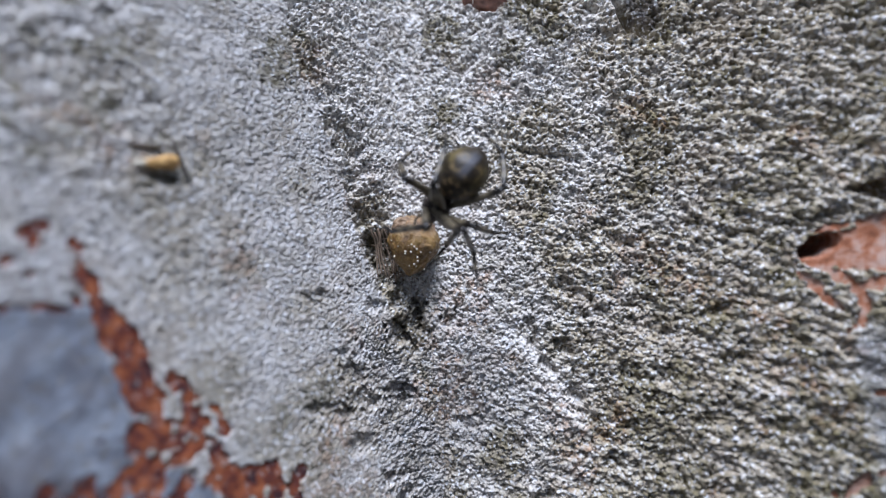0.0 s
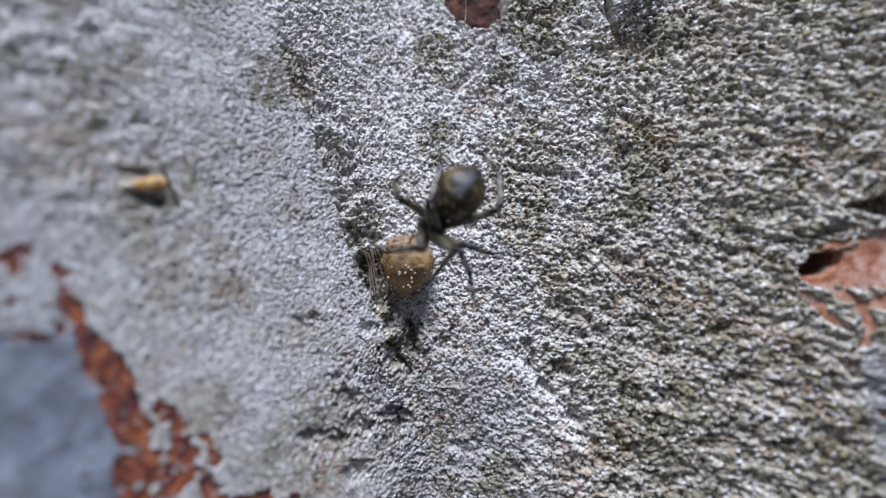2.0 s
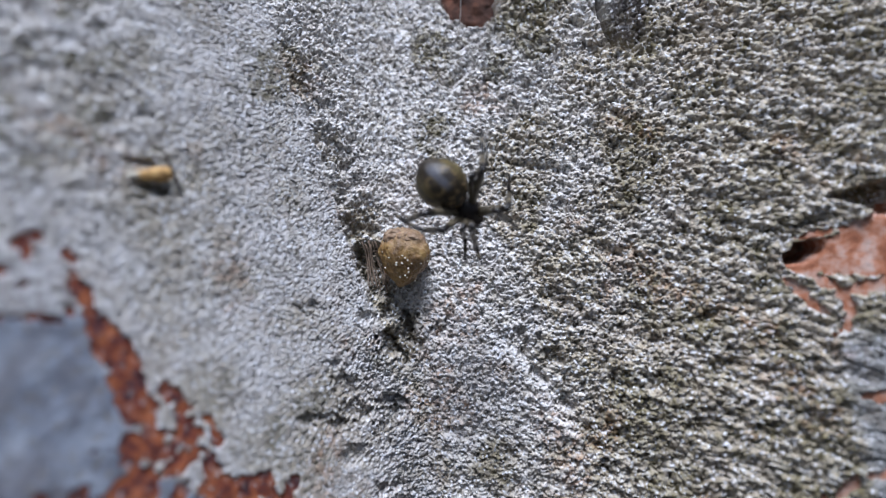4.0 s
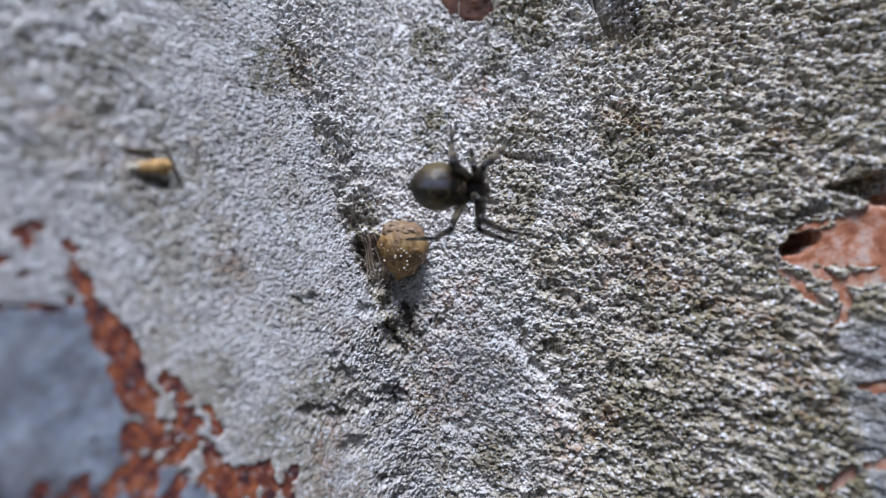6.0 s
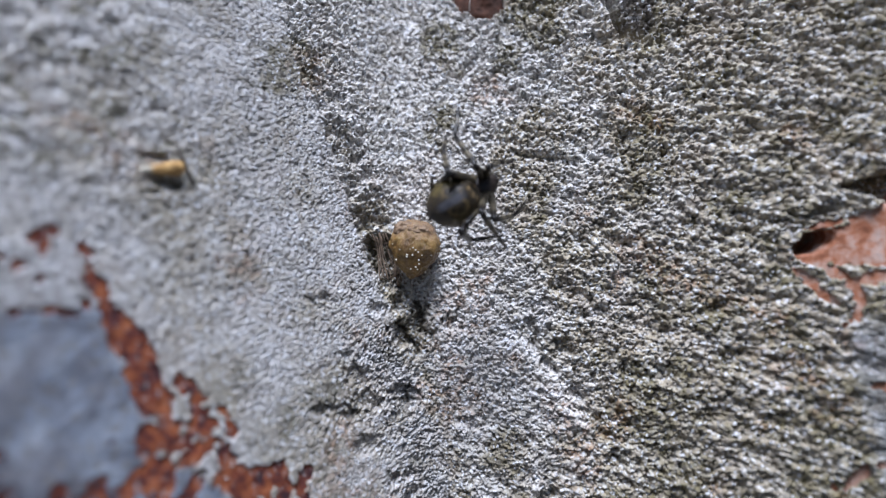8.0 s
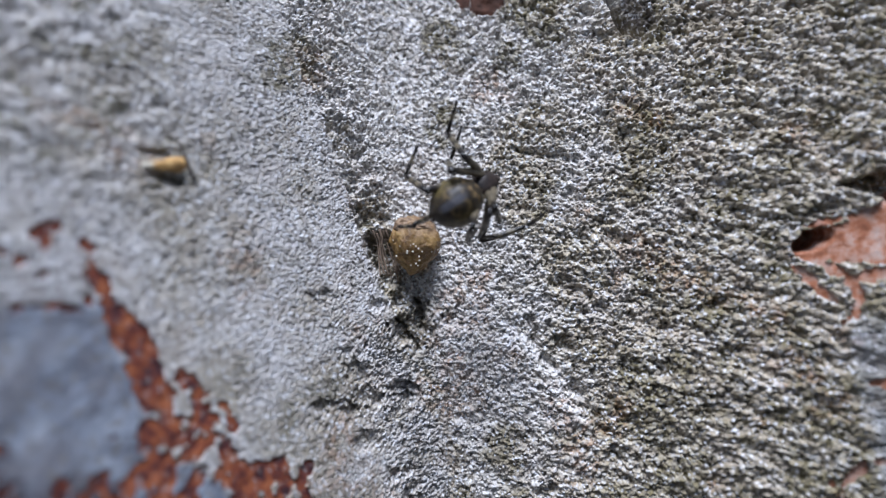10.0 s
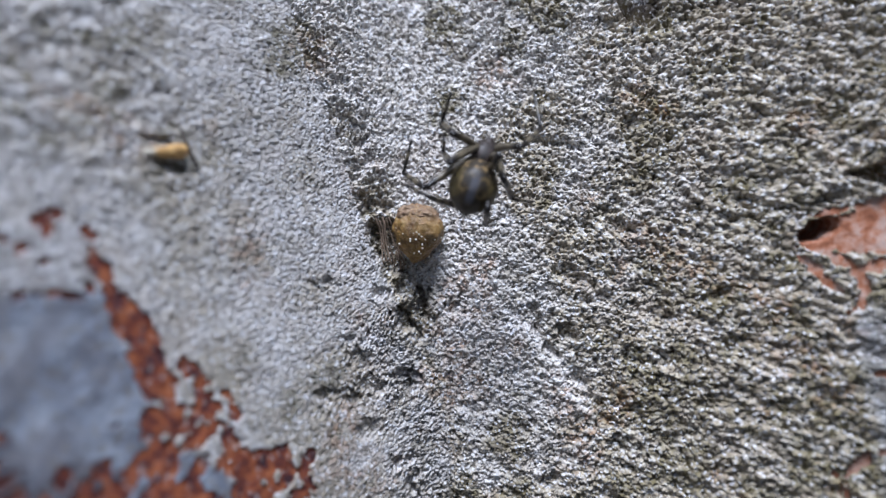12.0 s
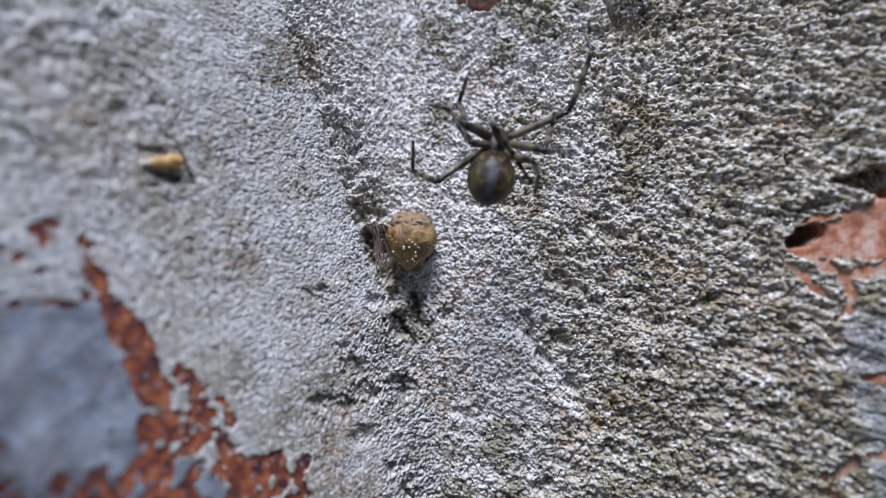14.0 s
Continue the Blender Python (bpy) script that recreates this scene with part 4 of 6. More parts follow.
def motions():
    # the spider turns about from head down to head up on its threads
    walk(spider, [
        (0, hung(-0.158, 3.529, 4.174, -101.5, -39.8, -180.0)), (2.45, hung(-0.158, 3.529, 4.174, -101.5, -39.8, -180.0)), (2.7, hung(1.388, 3.719, 3.656, -104.7, -26.5, -179.6)),
        (3, hung(2.934, 3.910, 3.139, -107.5, -13.2, 180.0)), (3.2, hung(3.529, 3.910, 4.678, -107.5, 26.5, 180.0)), (3.9, hung(3.675, 4.096, 4.648, -109.5, 44.3, -178.6)),
        (4.6, hung(3.821, 4.282, 4.617, -111.8, 62.2, -177.9)), (5.3, hung(3.966, 4.469, 4.586, -116.7, 80.0, 180.0)), (5.5, hung(3.980, 4.469, 6.135, -116.7, 81.7, 180.0)),
        (6, hung(4.357, 4.469, 6.166, -116.7, 89.9, 180.0)), (6.5, hung(4.172, 4.469, 7.073, 63.3, 79.4, 0.0)), (7, hung(4.207, 4.469, 7.053, 63.3, 79.3, 0.0)),
        (7.2, hung(3.910, 4.469, 6.344, 63.3, 73.0, -0.0)), (7.5, hung(4.646, 4.469, 6.374, 63.3, 74.1, 0.0)), (8, hung(4.155, 4.469, 6.413, 63.3, 59.4, 0.0)),
        (8.2, hung(3.821, 4.469, 6.528, 63.3, 56.1, 0.0)), (8.9, hung(4.005, 4.469, 6.393, 63.3, 56.4, 0.0)), (9.6, hung(4.188, 4.469, 6.259, 63.3, 56.7, 0.0)),
        (10.3, hung(4.372, 4.469, 6.125, 63.3, 57.0, 0.0)), (10.5, hung(4.596, 4.469, 6.080, 63.3, 57.0, -0.0)), (11, hung(4.469, 4.469, 6.332, 63.3, 50.0, 0.0)),
        (11.5, hung(4.874, 4.469, 6.664, 63.3, 49.5, 0.0)), (12, hung(3.910, 4.284, 7.960, 66.4, 20.0, 0.0)), (12.2, hung(4.769, 4.284, 7.939, 66.4, 20.3, 0.0)),
        (12.5, hung(5.122, 4.284, 9.419, 66.4, 14.7, 0.0)), (13, hung(5.796, 4.284, 9.700, 66.4, 10.3, 0.0)), (14, hung(5.847, 4.284, 9.660, 66.4, 12.6, 0.0)),
    ])
    walk(SEGMENTS["L1a"], [
        (0, at(-0.620, 0.750, -0.050, 59.8, -0.0, 122.5)), (2.45, at(-0.620, 0.750, -0.050, 59.8, -0.0, 122.5)), (2.7, at(-0.620, 0.750, -0.050, 60.0, -2.7, 124.1)),
        (3, at(-0.620, 0.750, -0.050, 60.3, -5.4, 125.7)), (3.2, at(-0.620, 0.750, -0.050, 83.9, -4.7, 125.3)), (3.9, at(-0.620, 0.750, -0.050, 79.4, -5.7, 125.4)),
        (4.6, at(-0.620, 0.750, -0.050, 74.7, -6.8, 125.6)), (5.3, at(-0.620, 0.750, -0.050, 70.1, -7.8, 125.9)), (5.5, at(-0.620, 0.750, -0.050, 69.4, -15.9, 128.9)),
        (6, at(-0.620, 0.750, -0.050, 67.5, -17.1, 129.4)), (6.5, at(-0.620, 0.750, -0.050, 80.8, -15.2, 128.6)), (7, at(-0.620, 0.750, -0.050, 79.8, -16.5, 128.8)),
        (7.2, at(-0.620, 0.750, -0.050, 83.2, -21.9, 129.8)), (7.5, at(-0.620, 0.750, -0.050, 78.0, -22.3, 129.9)), (8, at(-0.620, 0.750, -0.050, 72.2, -19.3, 129.2)),
        (8.2, at(-0.620, 0.750, -0.050, 74.1, -20.1, 129.5)), (8.9, at(-0.620, 0.750, -0.050, 62.3, -24.5, 130.9)), (9.6, at(-0.620, 0.750, -0.050, 49.3, -28.8, 133.5)),
        (10.3, at(-0.620, 0.750, -0.050, 36.2, -32.4, 137.1)), (10.5, at(-0.620, 0.750, -0.050, 41.5, -30.4, 134.0)), (11, at(-0.620, 0.750, -0.050, 44.1, -29.7, 133.1)),
        (11.5, at(-0.620, 0.750, -0.050, 36.5, -35.6, 141.0)), (12, at(-0.620, 0.750, -0.050, 40.3, -30.9, 133.8)), (12.2, at(-0.620, 0.750, -0.050, 51.8, -9.0, 110.5)),
        (12.5, at(-0.620, 0.750, -0.050, 58.2, -18.2, 118.2)), (13, at(-0.620, 0.750, -0.050, 56.6, -12.7, 114.7)), (14, at(-0.620, 0.750, -0.050, 55.8, -13.0, 114.9)),
    ])
    walk(SEGMENTS["L1b"], [
        (0, at(-3.338, -0.984, 5.479, -63.8, 0.0, 44.8)), (2.45, at(-3.338, -0.984, 5.479, -63.8, 0.0, 44.8)), (2.7, at(-3.121, -1.257, 5.489, -63.7, -6.1, 41.7)),
        (3, at(-2.896, -1.524, 5.483, -63.2, -12.2, 38.7)), (3.2, at(-0.869, -0.068, 6.293, -66.6, -18.6, 35.2)), (3.9, at(-1.220, -0.448, 6.208, -57.8, -17.1, 35.9)),
        (4.6, at(-1.568, -0.822, 6.081, -48.9, -15.7, 36.8)), (5.3, at(-1.908, -1.183, 5.914, -40.2, -14.4, 38.0)), (5.5, at(-1.339, -1.938, 5.713, -32.6, -13.7, 38.8)),
        (6, at(-1.406, -2.150, 5.601, -27.8, -12.6, 40.6)), (6.5, at(-0.385, -1.179, 6.048, -46.6, -18.8, 27.6)), (7, at(-0.389, -1.353, 5.990, -48.2, -27.5, 18.1)),
        (7.2, at(0.318, -1.561, 5.844, -41.5, -21.2, 24.0)), (7.5, at(-0.121, -1.930, 5.740, -48.9, -16.5, 29.4)), (8, at(-0.864, -2.042, 5.704, -51.2, -19.5, 26.5)),
        (8.2, at(-0.630, -1.996, 5.731, -52.0, -22.4, 24.0)), (8.9, at(-1.336, -2.973, 5.106, -53.9, -17.1, 28.3)), (9.6, at(-2.041, -3.818, 4.201, -55.3, -11.7, 32.3)),
        (10.3, at(-2.649, -4.413, 3.142, -56.4, -6.2, 36.1)), (10.5, at(-2.578, -4.123, 3.607, -67.4, -4.1, 37.5)), (11, at(-2.470, -4.001, 3.818, -66.1, -4.4, 37.4)),
        (11.5, at(-2.136, -4.644, 3.043, -59.7, -7.5, 36.0)), (12, at(-2.672, -4.163, 3.501, -54.6, -11.5, 33.6)), (12.2, at(-4.052, -1.372, 4.917, -37.5, -21.9, 25.6)),
        (12.5, at(-2.797, -2.336, 5.117, -43.5, -19.4, 29.0)), (13, at(-3.331, -1.790, 5.162, -41.5, -20.5, 27.7)), (14, at(-3.382, -1.848, 5.106, -40.1, -19.8, 28.6)),
    ])
    walk(SEGMENTS["L1c"], [
        (0, at(-5.175, 0.868, 0.186, 52.3, -0.0, 57.3)), (2.45, at(-5.175, 0.868, 0.186, 52.3, -0.0, 57.3)), (2.7, at(-4.446, 1.070, 0.232, 64.6, 11.8, 47.9)),
        (3, at(-3.691, 1.245, 0.334, 75.1, 25.6, 40.7)), (3.2, at(-0.810, 2.843, 1.161, 103.2, 6.8, 45.6)), (3.9, at(-1.870, 2.958, 1.435, 101.3, -3.5, 43.2)),
        (4.6, at(-2.931, 3.003, 1.800, 99.7, -14.2, 41.1)), (5.3, at(-3.930, 2.952, 2.222, 98.6, -24.5, 39.1)), (5.5, at(-3.866, 2.406, 2.623, -135.1, 7.5, -138.3)),
        (6, at(-4.351, 2.200, 2.915, -135.2, 11.4, -142.3)), (6.5, at(-1.040, 3.051, 1.987, 95.3, 11.1, 59.9)), (7, at(0.323, 3.012, 2.085, 87.3, -1.0, 58.8)),
        (7.2, at(-0.190, 3.053, 2.202, 89.6, 0.5, 58.7)), (7.5, at(-0.926, 2.067, 1.476, 93.6, -2.7, 58.7)), (8, at(-1.140, 1.952, 1.370, 109.8, -6.2, 58.5)),
        (8.2, at(-0.493, 2.044, 1.434, 107.3, -6.6, 58.4)), (8.9, at(-1.750, 0.754, 0.551, 90.1, -5.1, 58.9)), (9.6, at(-3.007, -0.459, -0.552, 71.1, -3.4, 58.9)),
        (10.3, at(-4.146, -1.462, -1.742, 54.0, -1.8, 58.3)), (10.5, at(-3.651, -2.088, -1.825, 69.3, -5.1, 60.7)), (11, at(-3.591, -1.849, -1.560, 71.9, -1.9, 59.5)),
        (11.5, at(-3.351, -1.843, -2.006, 82.9, -19.3, 65.5)), (12, at(-3.769, -0.786, -1.211, 87.5, -5.8, 63.8)), (12.2, at(-4.862, 3.429, 1.585, 96.2, 11.8, 63.0)),
        (12.5, at(-3.690, 2.062, 1.287, 90.7, -8.8, 60.8)), (13, at(-4.174, 2.757, 1.498, 92.2, 5.5, 61.0)), (14, at(-4.409, 2.728, 1.526, 92.4, 5.9, 61.0)),
    ])
    walk(SEGMENTS["L2a"], [
        (0, at(-0.720, 0.330, -0.050, 46.5, -0.0, 121.7)), (2.45, at(-0.720, 0.330, -0.050, 46.5, -0.0, 121.7)), (2.7, at(-0.720, 0.330, -0.050, 47.6, -4.0, 125.5)),
        (3, at(-0.720, 0.330, -0.050, 48.5, -8.0, 129.2)), (3.2, at(-0.720, 0.330, -0.050, 73.9, 26.0, 97.1)), (3.9, at(-0.720, 0.330, -0.050, 73.1, 11.1, 101.4)),
        (4.6, at(-0.720, 0.330, -0.050, 71.0, -4.9, 106.2)), (5.3, at(-0.720, 0.330, -0.050, 67.8, -19.5, 111.5)), (5.5, at(-0.720, 0.330, -0.050, 69.9, -28.2, 115.5)),
        (6, at(-0.720, 0.330, -0.050, 68.1, -26.3, 114.7)), (6.5, at(-0.720, 0.330, -0.050, 65.9, -21.2, 112.6)), (7, at(-0.720, 0.330, -0.050, 67.6, -23.2, 113.5)),
        (7.2, at(-0.720, 0.330, -0.050, 64.7, -14.6, 109.9)), (7.5, at(-0.720, 0.330, -0.050, 64.3, -26.8, 116.4)), (8, at(-0.720, 0.330, -0.050, 68.9, -24.7, 115.2)),
        (8.2, at(-0.720, 0.330, -0.050, 57.1, -21.3, 113.9)), (8.9, at(-0.720, 0.330, -0.050, 54.3, -22.0, 114.3)), (9.6, at(-0.720, 0.330, -0.050, 51.4, -22.6, 114.8)),
        (10.3, at(-0.720, 0.330, -0.050, 48.4, -23.2, 115.3)), (10.5, at(-0.720, 0.330, -0.050, 42.3, -25.0, 117.1)), (11, at(-0.720, 0.330, -0.050, 48.1, -25.5, 117.7)),
        (11.5, at(-0.720, 0.330, -0.050, 47.8, -26.6, 118.8)), (12, at(-0.720, 0.330, -0.050, 52.4, -13.5, 107.1)), (12.2, at(-0.720, 0.330, -0.050, 52.8, -29.3, 121.4)),
        (12.5, at(-0.720, 0.330, -0.050, 55.2, -22.2, 115.7)), (13, at(-0.720, 0.330, -0.050, 54.3, -10.2, 107.4)), (14, at(-0.720, 0.330, -0.050, 53.2, -10.4, 107.5)),
    ])
    walk(SEGMENTS["L2b"], [
        (0, at(-3.649, -1.478, 3.577, -65.1, -0.0, 89.6)), (2.45, at(-3.649, -1.478, 3.577, -65.1, -0.0, 89.6)), (2.7, at(-3.318, -1.834, 3.634, -66.5, -11.3, 84.2)),
        (3, at(-2.961, -2.169, 3.656, -66.8, -22.8, 78.8)), (3.2, at(-2.356, 2.247, 4.268, -64.5, 1.0, 88.6)), (3.9, at(-2.330, 0.946, 4.643, -66.2, -3.9, 86.3)),
        (4.6, at(-2.169, -0.514, 4.660, -67.7, -8.8, 84.1)), (5.3, at(-1.909, -1.798, 4.316, -69.0, -13.7, 82.0)), (5.5, at(-1.311, -2.415, 4.087, -57.2, -21.9, 78.6)),
        (6, at(-1.553, -2.315, 4.111, -61.0, -20.9, 79.3)), (6.5, at(-1.972, -1.979, 4.205, -46.3, -21.4, 79.1)), (7, at(-1.738, -2.099, 4.200, -45.5, -23.6, 76.7)),
        (7.2, at(-2.341, -1.466, 4.325, -41.3, -25.5, 74.7)), (7.5, at(-1.763, -2.453, 3.970, -44.7, -15.8, 85.6)), (8, at(-1.514, -2.197, 4.190, -35.0, -18.0, 83.3)),
        (8.2, at(-2.584, -2.165, 3.861, -49.0, -22.9, 75.4)), (8.9, at(-2.758, -2.255, 3.713, -47.8, -21.8, 76.4)), (9.6, at(-2.927, -2.340, 3.556, -46.6, -20.8, 77.4)),
        (10.3, at(-3.091, -2.417, 3.390, -45.3, -19.8, 78.4)), (10.5, at(-3.361, -2.623, 3.001, -52.5, -20.5, 77.6)), (11, at(-2.930, -2.640, 3.311, -54.0, -20.3, 77.8)),
        (11.5, at(-2.859, -2.744, 3.263, -49.5, -18.4, 79.3)), (12, at(-3.367, -1.447, 3.801, -58.7, -29.7, 67.8)), (12.2, at(-2.282, -2.910, 3.423, -67.6, -30.4, 67.3)),
        (12.5, at(-2.621, -2.303, 3.751, -52.4, -39.0, 62.7)), (13, at(-3.291, -1.228, 3.945, -50.0, -36.8, 64.8)), (14, at(-3.360, -1.257, 3.889, -49.8, -36.5, 65.1)),
    ])
    walk(SEGMENTS["L2c"], [
        (0, at(-5.544, -1.464, -0.505, 50.9, -0.0, 144.2)), (2.45, at(-5.544, -1.464, -0.505, 50.9, -0.0, 144.2)), (2.7, at(-5.020, -0.846, -0.413, 53.0, -17.6, 159.2)),
        (3, at(-4.387, -0.255, -0.159, 49.6, -35.2, 175.9)), (3.2, at(-4.293, 2.224, 0.207, 43.4, -8.6, 155.2)), (3.9, at(-4.125, 1.338, 0.536, 46.7, -8.5, 155.1)),
        (4.6, at(-3.803, 0.293, 0.546, 49.9, -8.4, 155.0)), (5.3, at(-3.369, -0.587, 0.235, 53.2, -8.4, 155.0)), (5.5, at(-3.422, -0.549, 0.579, 68.6, -12.8, 158.4)),
        (6, at(-3.439, -0.530, 0.436, 66.5, -14.1, 158.9)), (6.5, at(-4.800, -0.223, 1.177, -5.2, 67.1, 69.4)), (7, at(-4.516, -0.127, 1.260, 32.9, 61.1, 115.5)),
        (7.2, at(-5.265, 0.657, 1.644, 2.6, 65.7, 68.7)), (7.5, at(-4.886, -1.345, 0.926, -2.7, 65.7, 64.2)), (8, at(-5.082, -0.979, 1.734, -7.6, 63.3, 40.7)),
        (8.2, at(-5.104, -0.141, 0.731, 41.3, 60.3, 78.8)), (8.9, at(-5.403, -0.339, 0.618, 54.6, 51.3, 93.4)), (9.6, at(-5.693, -0.533, 0.500, 62.7, 40.4, 103.1)),
        (10.3, at(-5.973, -0.723, 0.377, 67.4, 29.5, 109.4)), (10.5, at(-5.772, -0.813, -0.340, 69.0, 22.3, 112.6)), (11, at(-5.246, -0.849, -0.106, 67.1, 41.4, 102.9)),
        (11.5, at(-5.533, -1.142, 0.017, 71.2, 28.3, 109.1)), (12, at(-4.809, 1.202, 0.462, 99.1, 29.2, 108.7)), (12.2, at(-3.054, -0.304, -0.164, 85.1, 3.1, 104.7)),
        (12.5, at(-4.032, 0.952, 0.982, 74.3, -13.2, 106.1)), (13, at(-5.026, 1.872, 1.183, 47.6, -19.1, 107.9)), (14, at(-5.129, 1.823, 1.126, 47.8, -18.7, 107.5)),
    ])
    walk(SEGMENTS["L3a"], [
        (0, at(-0.720, -0.090, -0.050, 59.4, 0.0, -134.9)), (2.45, at(-0.720, -0.090, -0.050, 59.4, 0.0, -134.9)), (2.7, at(-0.720, -0.090, -0.050, 71.3, 18.4, -146.2)),
        (3, at(-0.720, -0.090, -0.050, 79.7, 39.1, -155.1)), (3.2, at(-0.720, -0.090, -0.050, 63.7, 35.6, -154.4)), (3.9, at(-0.720, -0.090, -0.050, 61.9, 35.1, -154.0)),
        (4.6, at(-0.720, -0.090, -0.050, 60.2, 34.5, -153.7)), (5.3, at(-0.720, -0.090, -0.050, 58.5, 34.0, -153.3)), (5.5, at(-0.720, -0.090, -0.050, 56.1, 33.1, -152.6)),
        (6, at(-0.720, -0.090, -0.050, 57.2, 34.5, -153.8)), (6.5, at(-0.720, -0.090, -0.050, 69.1, 31.0, -151.2)), (7, at(-0.720, -0.090, -0.050, 65.1, 31.6, -151.5)),
        (7.2, at(-0.720, -0.090, -0.050, 64.9, 37.3, -154.8)), (7.5, at(-0.720, -0.090, -0.050, 60.8, 44.1, -159.3)), (8, at(-0.720, -0.090, -0.050, 51.0, 43.7, -159.0)),
        (8.2, at(-0.720, -0.090, -0.050, 44.1, 45.9, -161.6)), (8.9, at(-0.720, -0.090, -0.050, 18.4, 51.9, -172.2)), (9.6, at(-0.720, -0.090, -0.050, -16.4, 54.0, 169.4)),
        (10.3, at(-0.720, -0.090, -0.050, -45.7, 50.1, 154.1)), (10.5, at(-0.720, -0.090, -0.050, -47.8, 54.4, 161.6)), (11, at(-0.720, -0.090, -0.050, -40.9, 46.3, 151.6)),
        (11.5, at(-0.720, -0.090, -0.050, -41.6, 46.2, 151.5)), (12, at(-0.720, -0.090, -0.050, -36.6, 44.3, 148.6)), (12.2, at(-0.720, -0.090, -0.050, 80.6, 47.6, -125.0)),
        (12.5, at(-0.720, -0.090, -0.050, 81.4, 43.3, -124.0)), (13, at(-0.720, -0.090, -0.050, 91.2, 37.5, -122.9)), (14, at(-0.720, -0.090, -0.050, 90.3, 38.4, -122.9)),
    ])
    walk(SEGMENTS["L3b"], [
        (0, at(1.226, -2.027, 4.600, -56.3, -0.0, 37.8)), (2.45, at(1.226, -2.027, 4.600, -56.3, -0.0, 37.8)), (2.7, at(-1.099, -2.427, 4.803, -59.9, 19.3, 51.3)),
        (3, at(-3.351, -2.377, 4.074, -57.9, 38.9, 66.2)), (3.2, at(-2.227, -3.470, 3.883, -54.3, -0.5, 44.5)), (3.9, at(-2.069, -3.573, 3.850, -54.8, 2.3, 46.5)),
        (4.6, at(-1.910, -3.672, 3.812, -55.2, 5.2, 48.5)), (5.3, at(-1.749, -3.766, 3.770, -55.5, 8.0, 50.5)), (5.5, at(-1.508, -3.890, 3.705, -57.6, 6.9, 49.7)),
        (6, at(-1.737, -3.849, 3.691, -55.1, 6.2, 49.3)), (6.5, at(-2.071, -3.028, 4.274, -40.5, 14.2, 55.1)), (7, at(-1.890, -3.312, 4.123, -37.2, 11.1, 51.4)),
        (7.2, at(-2.424, -3.422, 3.843, -33.5, 7.6, 46.8)), (7.5, at(-2.858, -3.714, 3.334, -51.6, 7.3, 46.2)), (8, at(-2.208, -4.301, 2.985, -90.2, -1.8, 39.1)),
        (8.2, at(-2.059, -4.621, 2.565, -94.5, -8.2, 39.1)), (8.9, at(-1.355, -5.348, 1.002, -117.6, 9.7, 37.7)), (9.6, at(-0.455, -5.409, -0.946, 151.6, 60.9, -24.6)),
        (10.3, at(0.295, -4.779, -2.529, 116.9, 41.6, -58.0)), (10.5, at(1.224, -4.557, -2.381, 140.8, 49.8, -51.4)), (11, at(-0.412, -4.896, -2.494, 127.8, 38.8, -66.9)),
        (11.5, at(-0.376, -4.873, -2.532, -161.5, 54.4, -43.5)), (12, at(-1.062, -4.962, -2.353, 108.4, 40.4, -121.5)), (12.2, at(-2.253, -3.821, 3.541, -81.7, 4.8, 45.2)),
        (12.5, at(-2.096, -3.577, 3.837, -76.0, 2.7, 44.9)), (13, at(-2.596, -2.788, 4.235, -50.2, -19.7, 39.1)), (14, at(-2.567, -2.886, 4.185, -49.4, -18.3, 40.4)),
    ])
    walk(SEGMENTS["L3c"], [
        (0, at(-0.203, -0.183, 1.107, -38.1, -0.0, 89.5)), (2.45, at(-0.203, -0.183, 1.107, -38.1, -0.0, 89.5)), (2.7, at(-3.494, -2.044, 1.375, -47.7, -2.3, 86.6)),
        (3, at(-6.295, -3.522, 1.306, -57.1, -5.1, 84.0)), (3.2, at(-3.921, -1.700, 0.471, -60.9, 17.0, 98.6)), (3.9, at(-3.920, -2.008, 0.420, -42.3, 21.0, 101.0)),
        (4.6, at(-3.910, -2.318, 0.376, -20.7, 24.7, 105.6)), (5.3, at(-3.891, -2.628, 0.341, -0.7, 26.5, 111.1)), (5.5, at(-3.500, -2.757, 0.185, -62.8, 9.8, 43.1)),
        (6, at(-3.801, -2.559, 0.268, -62.7, 8.4, 42.3)), (6.5, at(-5.073, -1.752, 1.628, 47.3, 62.9, 120.9)), (7, at(-4.809, -1.607, 1.630, 39.1, 63.5, 119.5)),
        (7.2, at(-5.190, -1.250, 1.547, 51.1, 68.5, 98.1)), (7.5, at(-5.031, -2.208, 0.071, -82.5, 63.0, -17.4)), (8, at(-2.093, -4.231, -1.213, 69.8, 10.7, 155.3)),
        (8.2, at(-1.391, -4.500, -1.580, 52.3, -30.1, 171.2)), (8.9, at(-0.661, -7.270, -2.668, 24.0, -35.7, 176.7)), (9.6, at(-0.405, -9.494, 0.025, -112.6, -16.6, -75.2)),
        (10.3, at(-0.001, -7.896, 0.270, -110.0, 7.8, -85.1)), (10.5, at(-0.054, -8.173, -0.669, -108.3, 25.9, -92.3)), (11, at(-1.967, -7.816, 0.093, -154.2, 4.2, -85.4)),
        (11.5, at(-3.902, -7.019, -3.308, 94.1, -25.8, 23.6)), (12, at(-3.540, -6.475, 0.682, -134.4, -55.0, -149.3)), (12.2, at(-2.928, -3.640, -0.601, 138.4, -22.3, -18.4)),
        (12.5, at(-2.947, -2.993, -0.234, 138.5, -18.8, -14.3)), (13, at(-3.447, -0.016, 1.196, -150.4, -12.4, -161.5)), (14, at(-3.576, -0.156, 1.157, -150.6, -13.3, -159.9)),
    ])
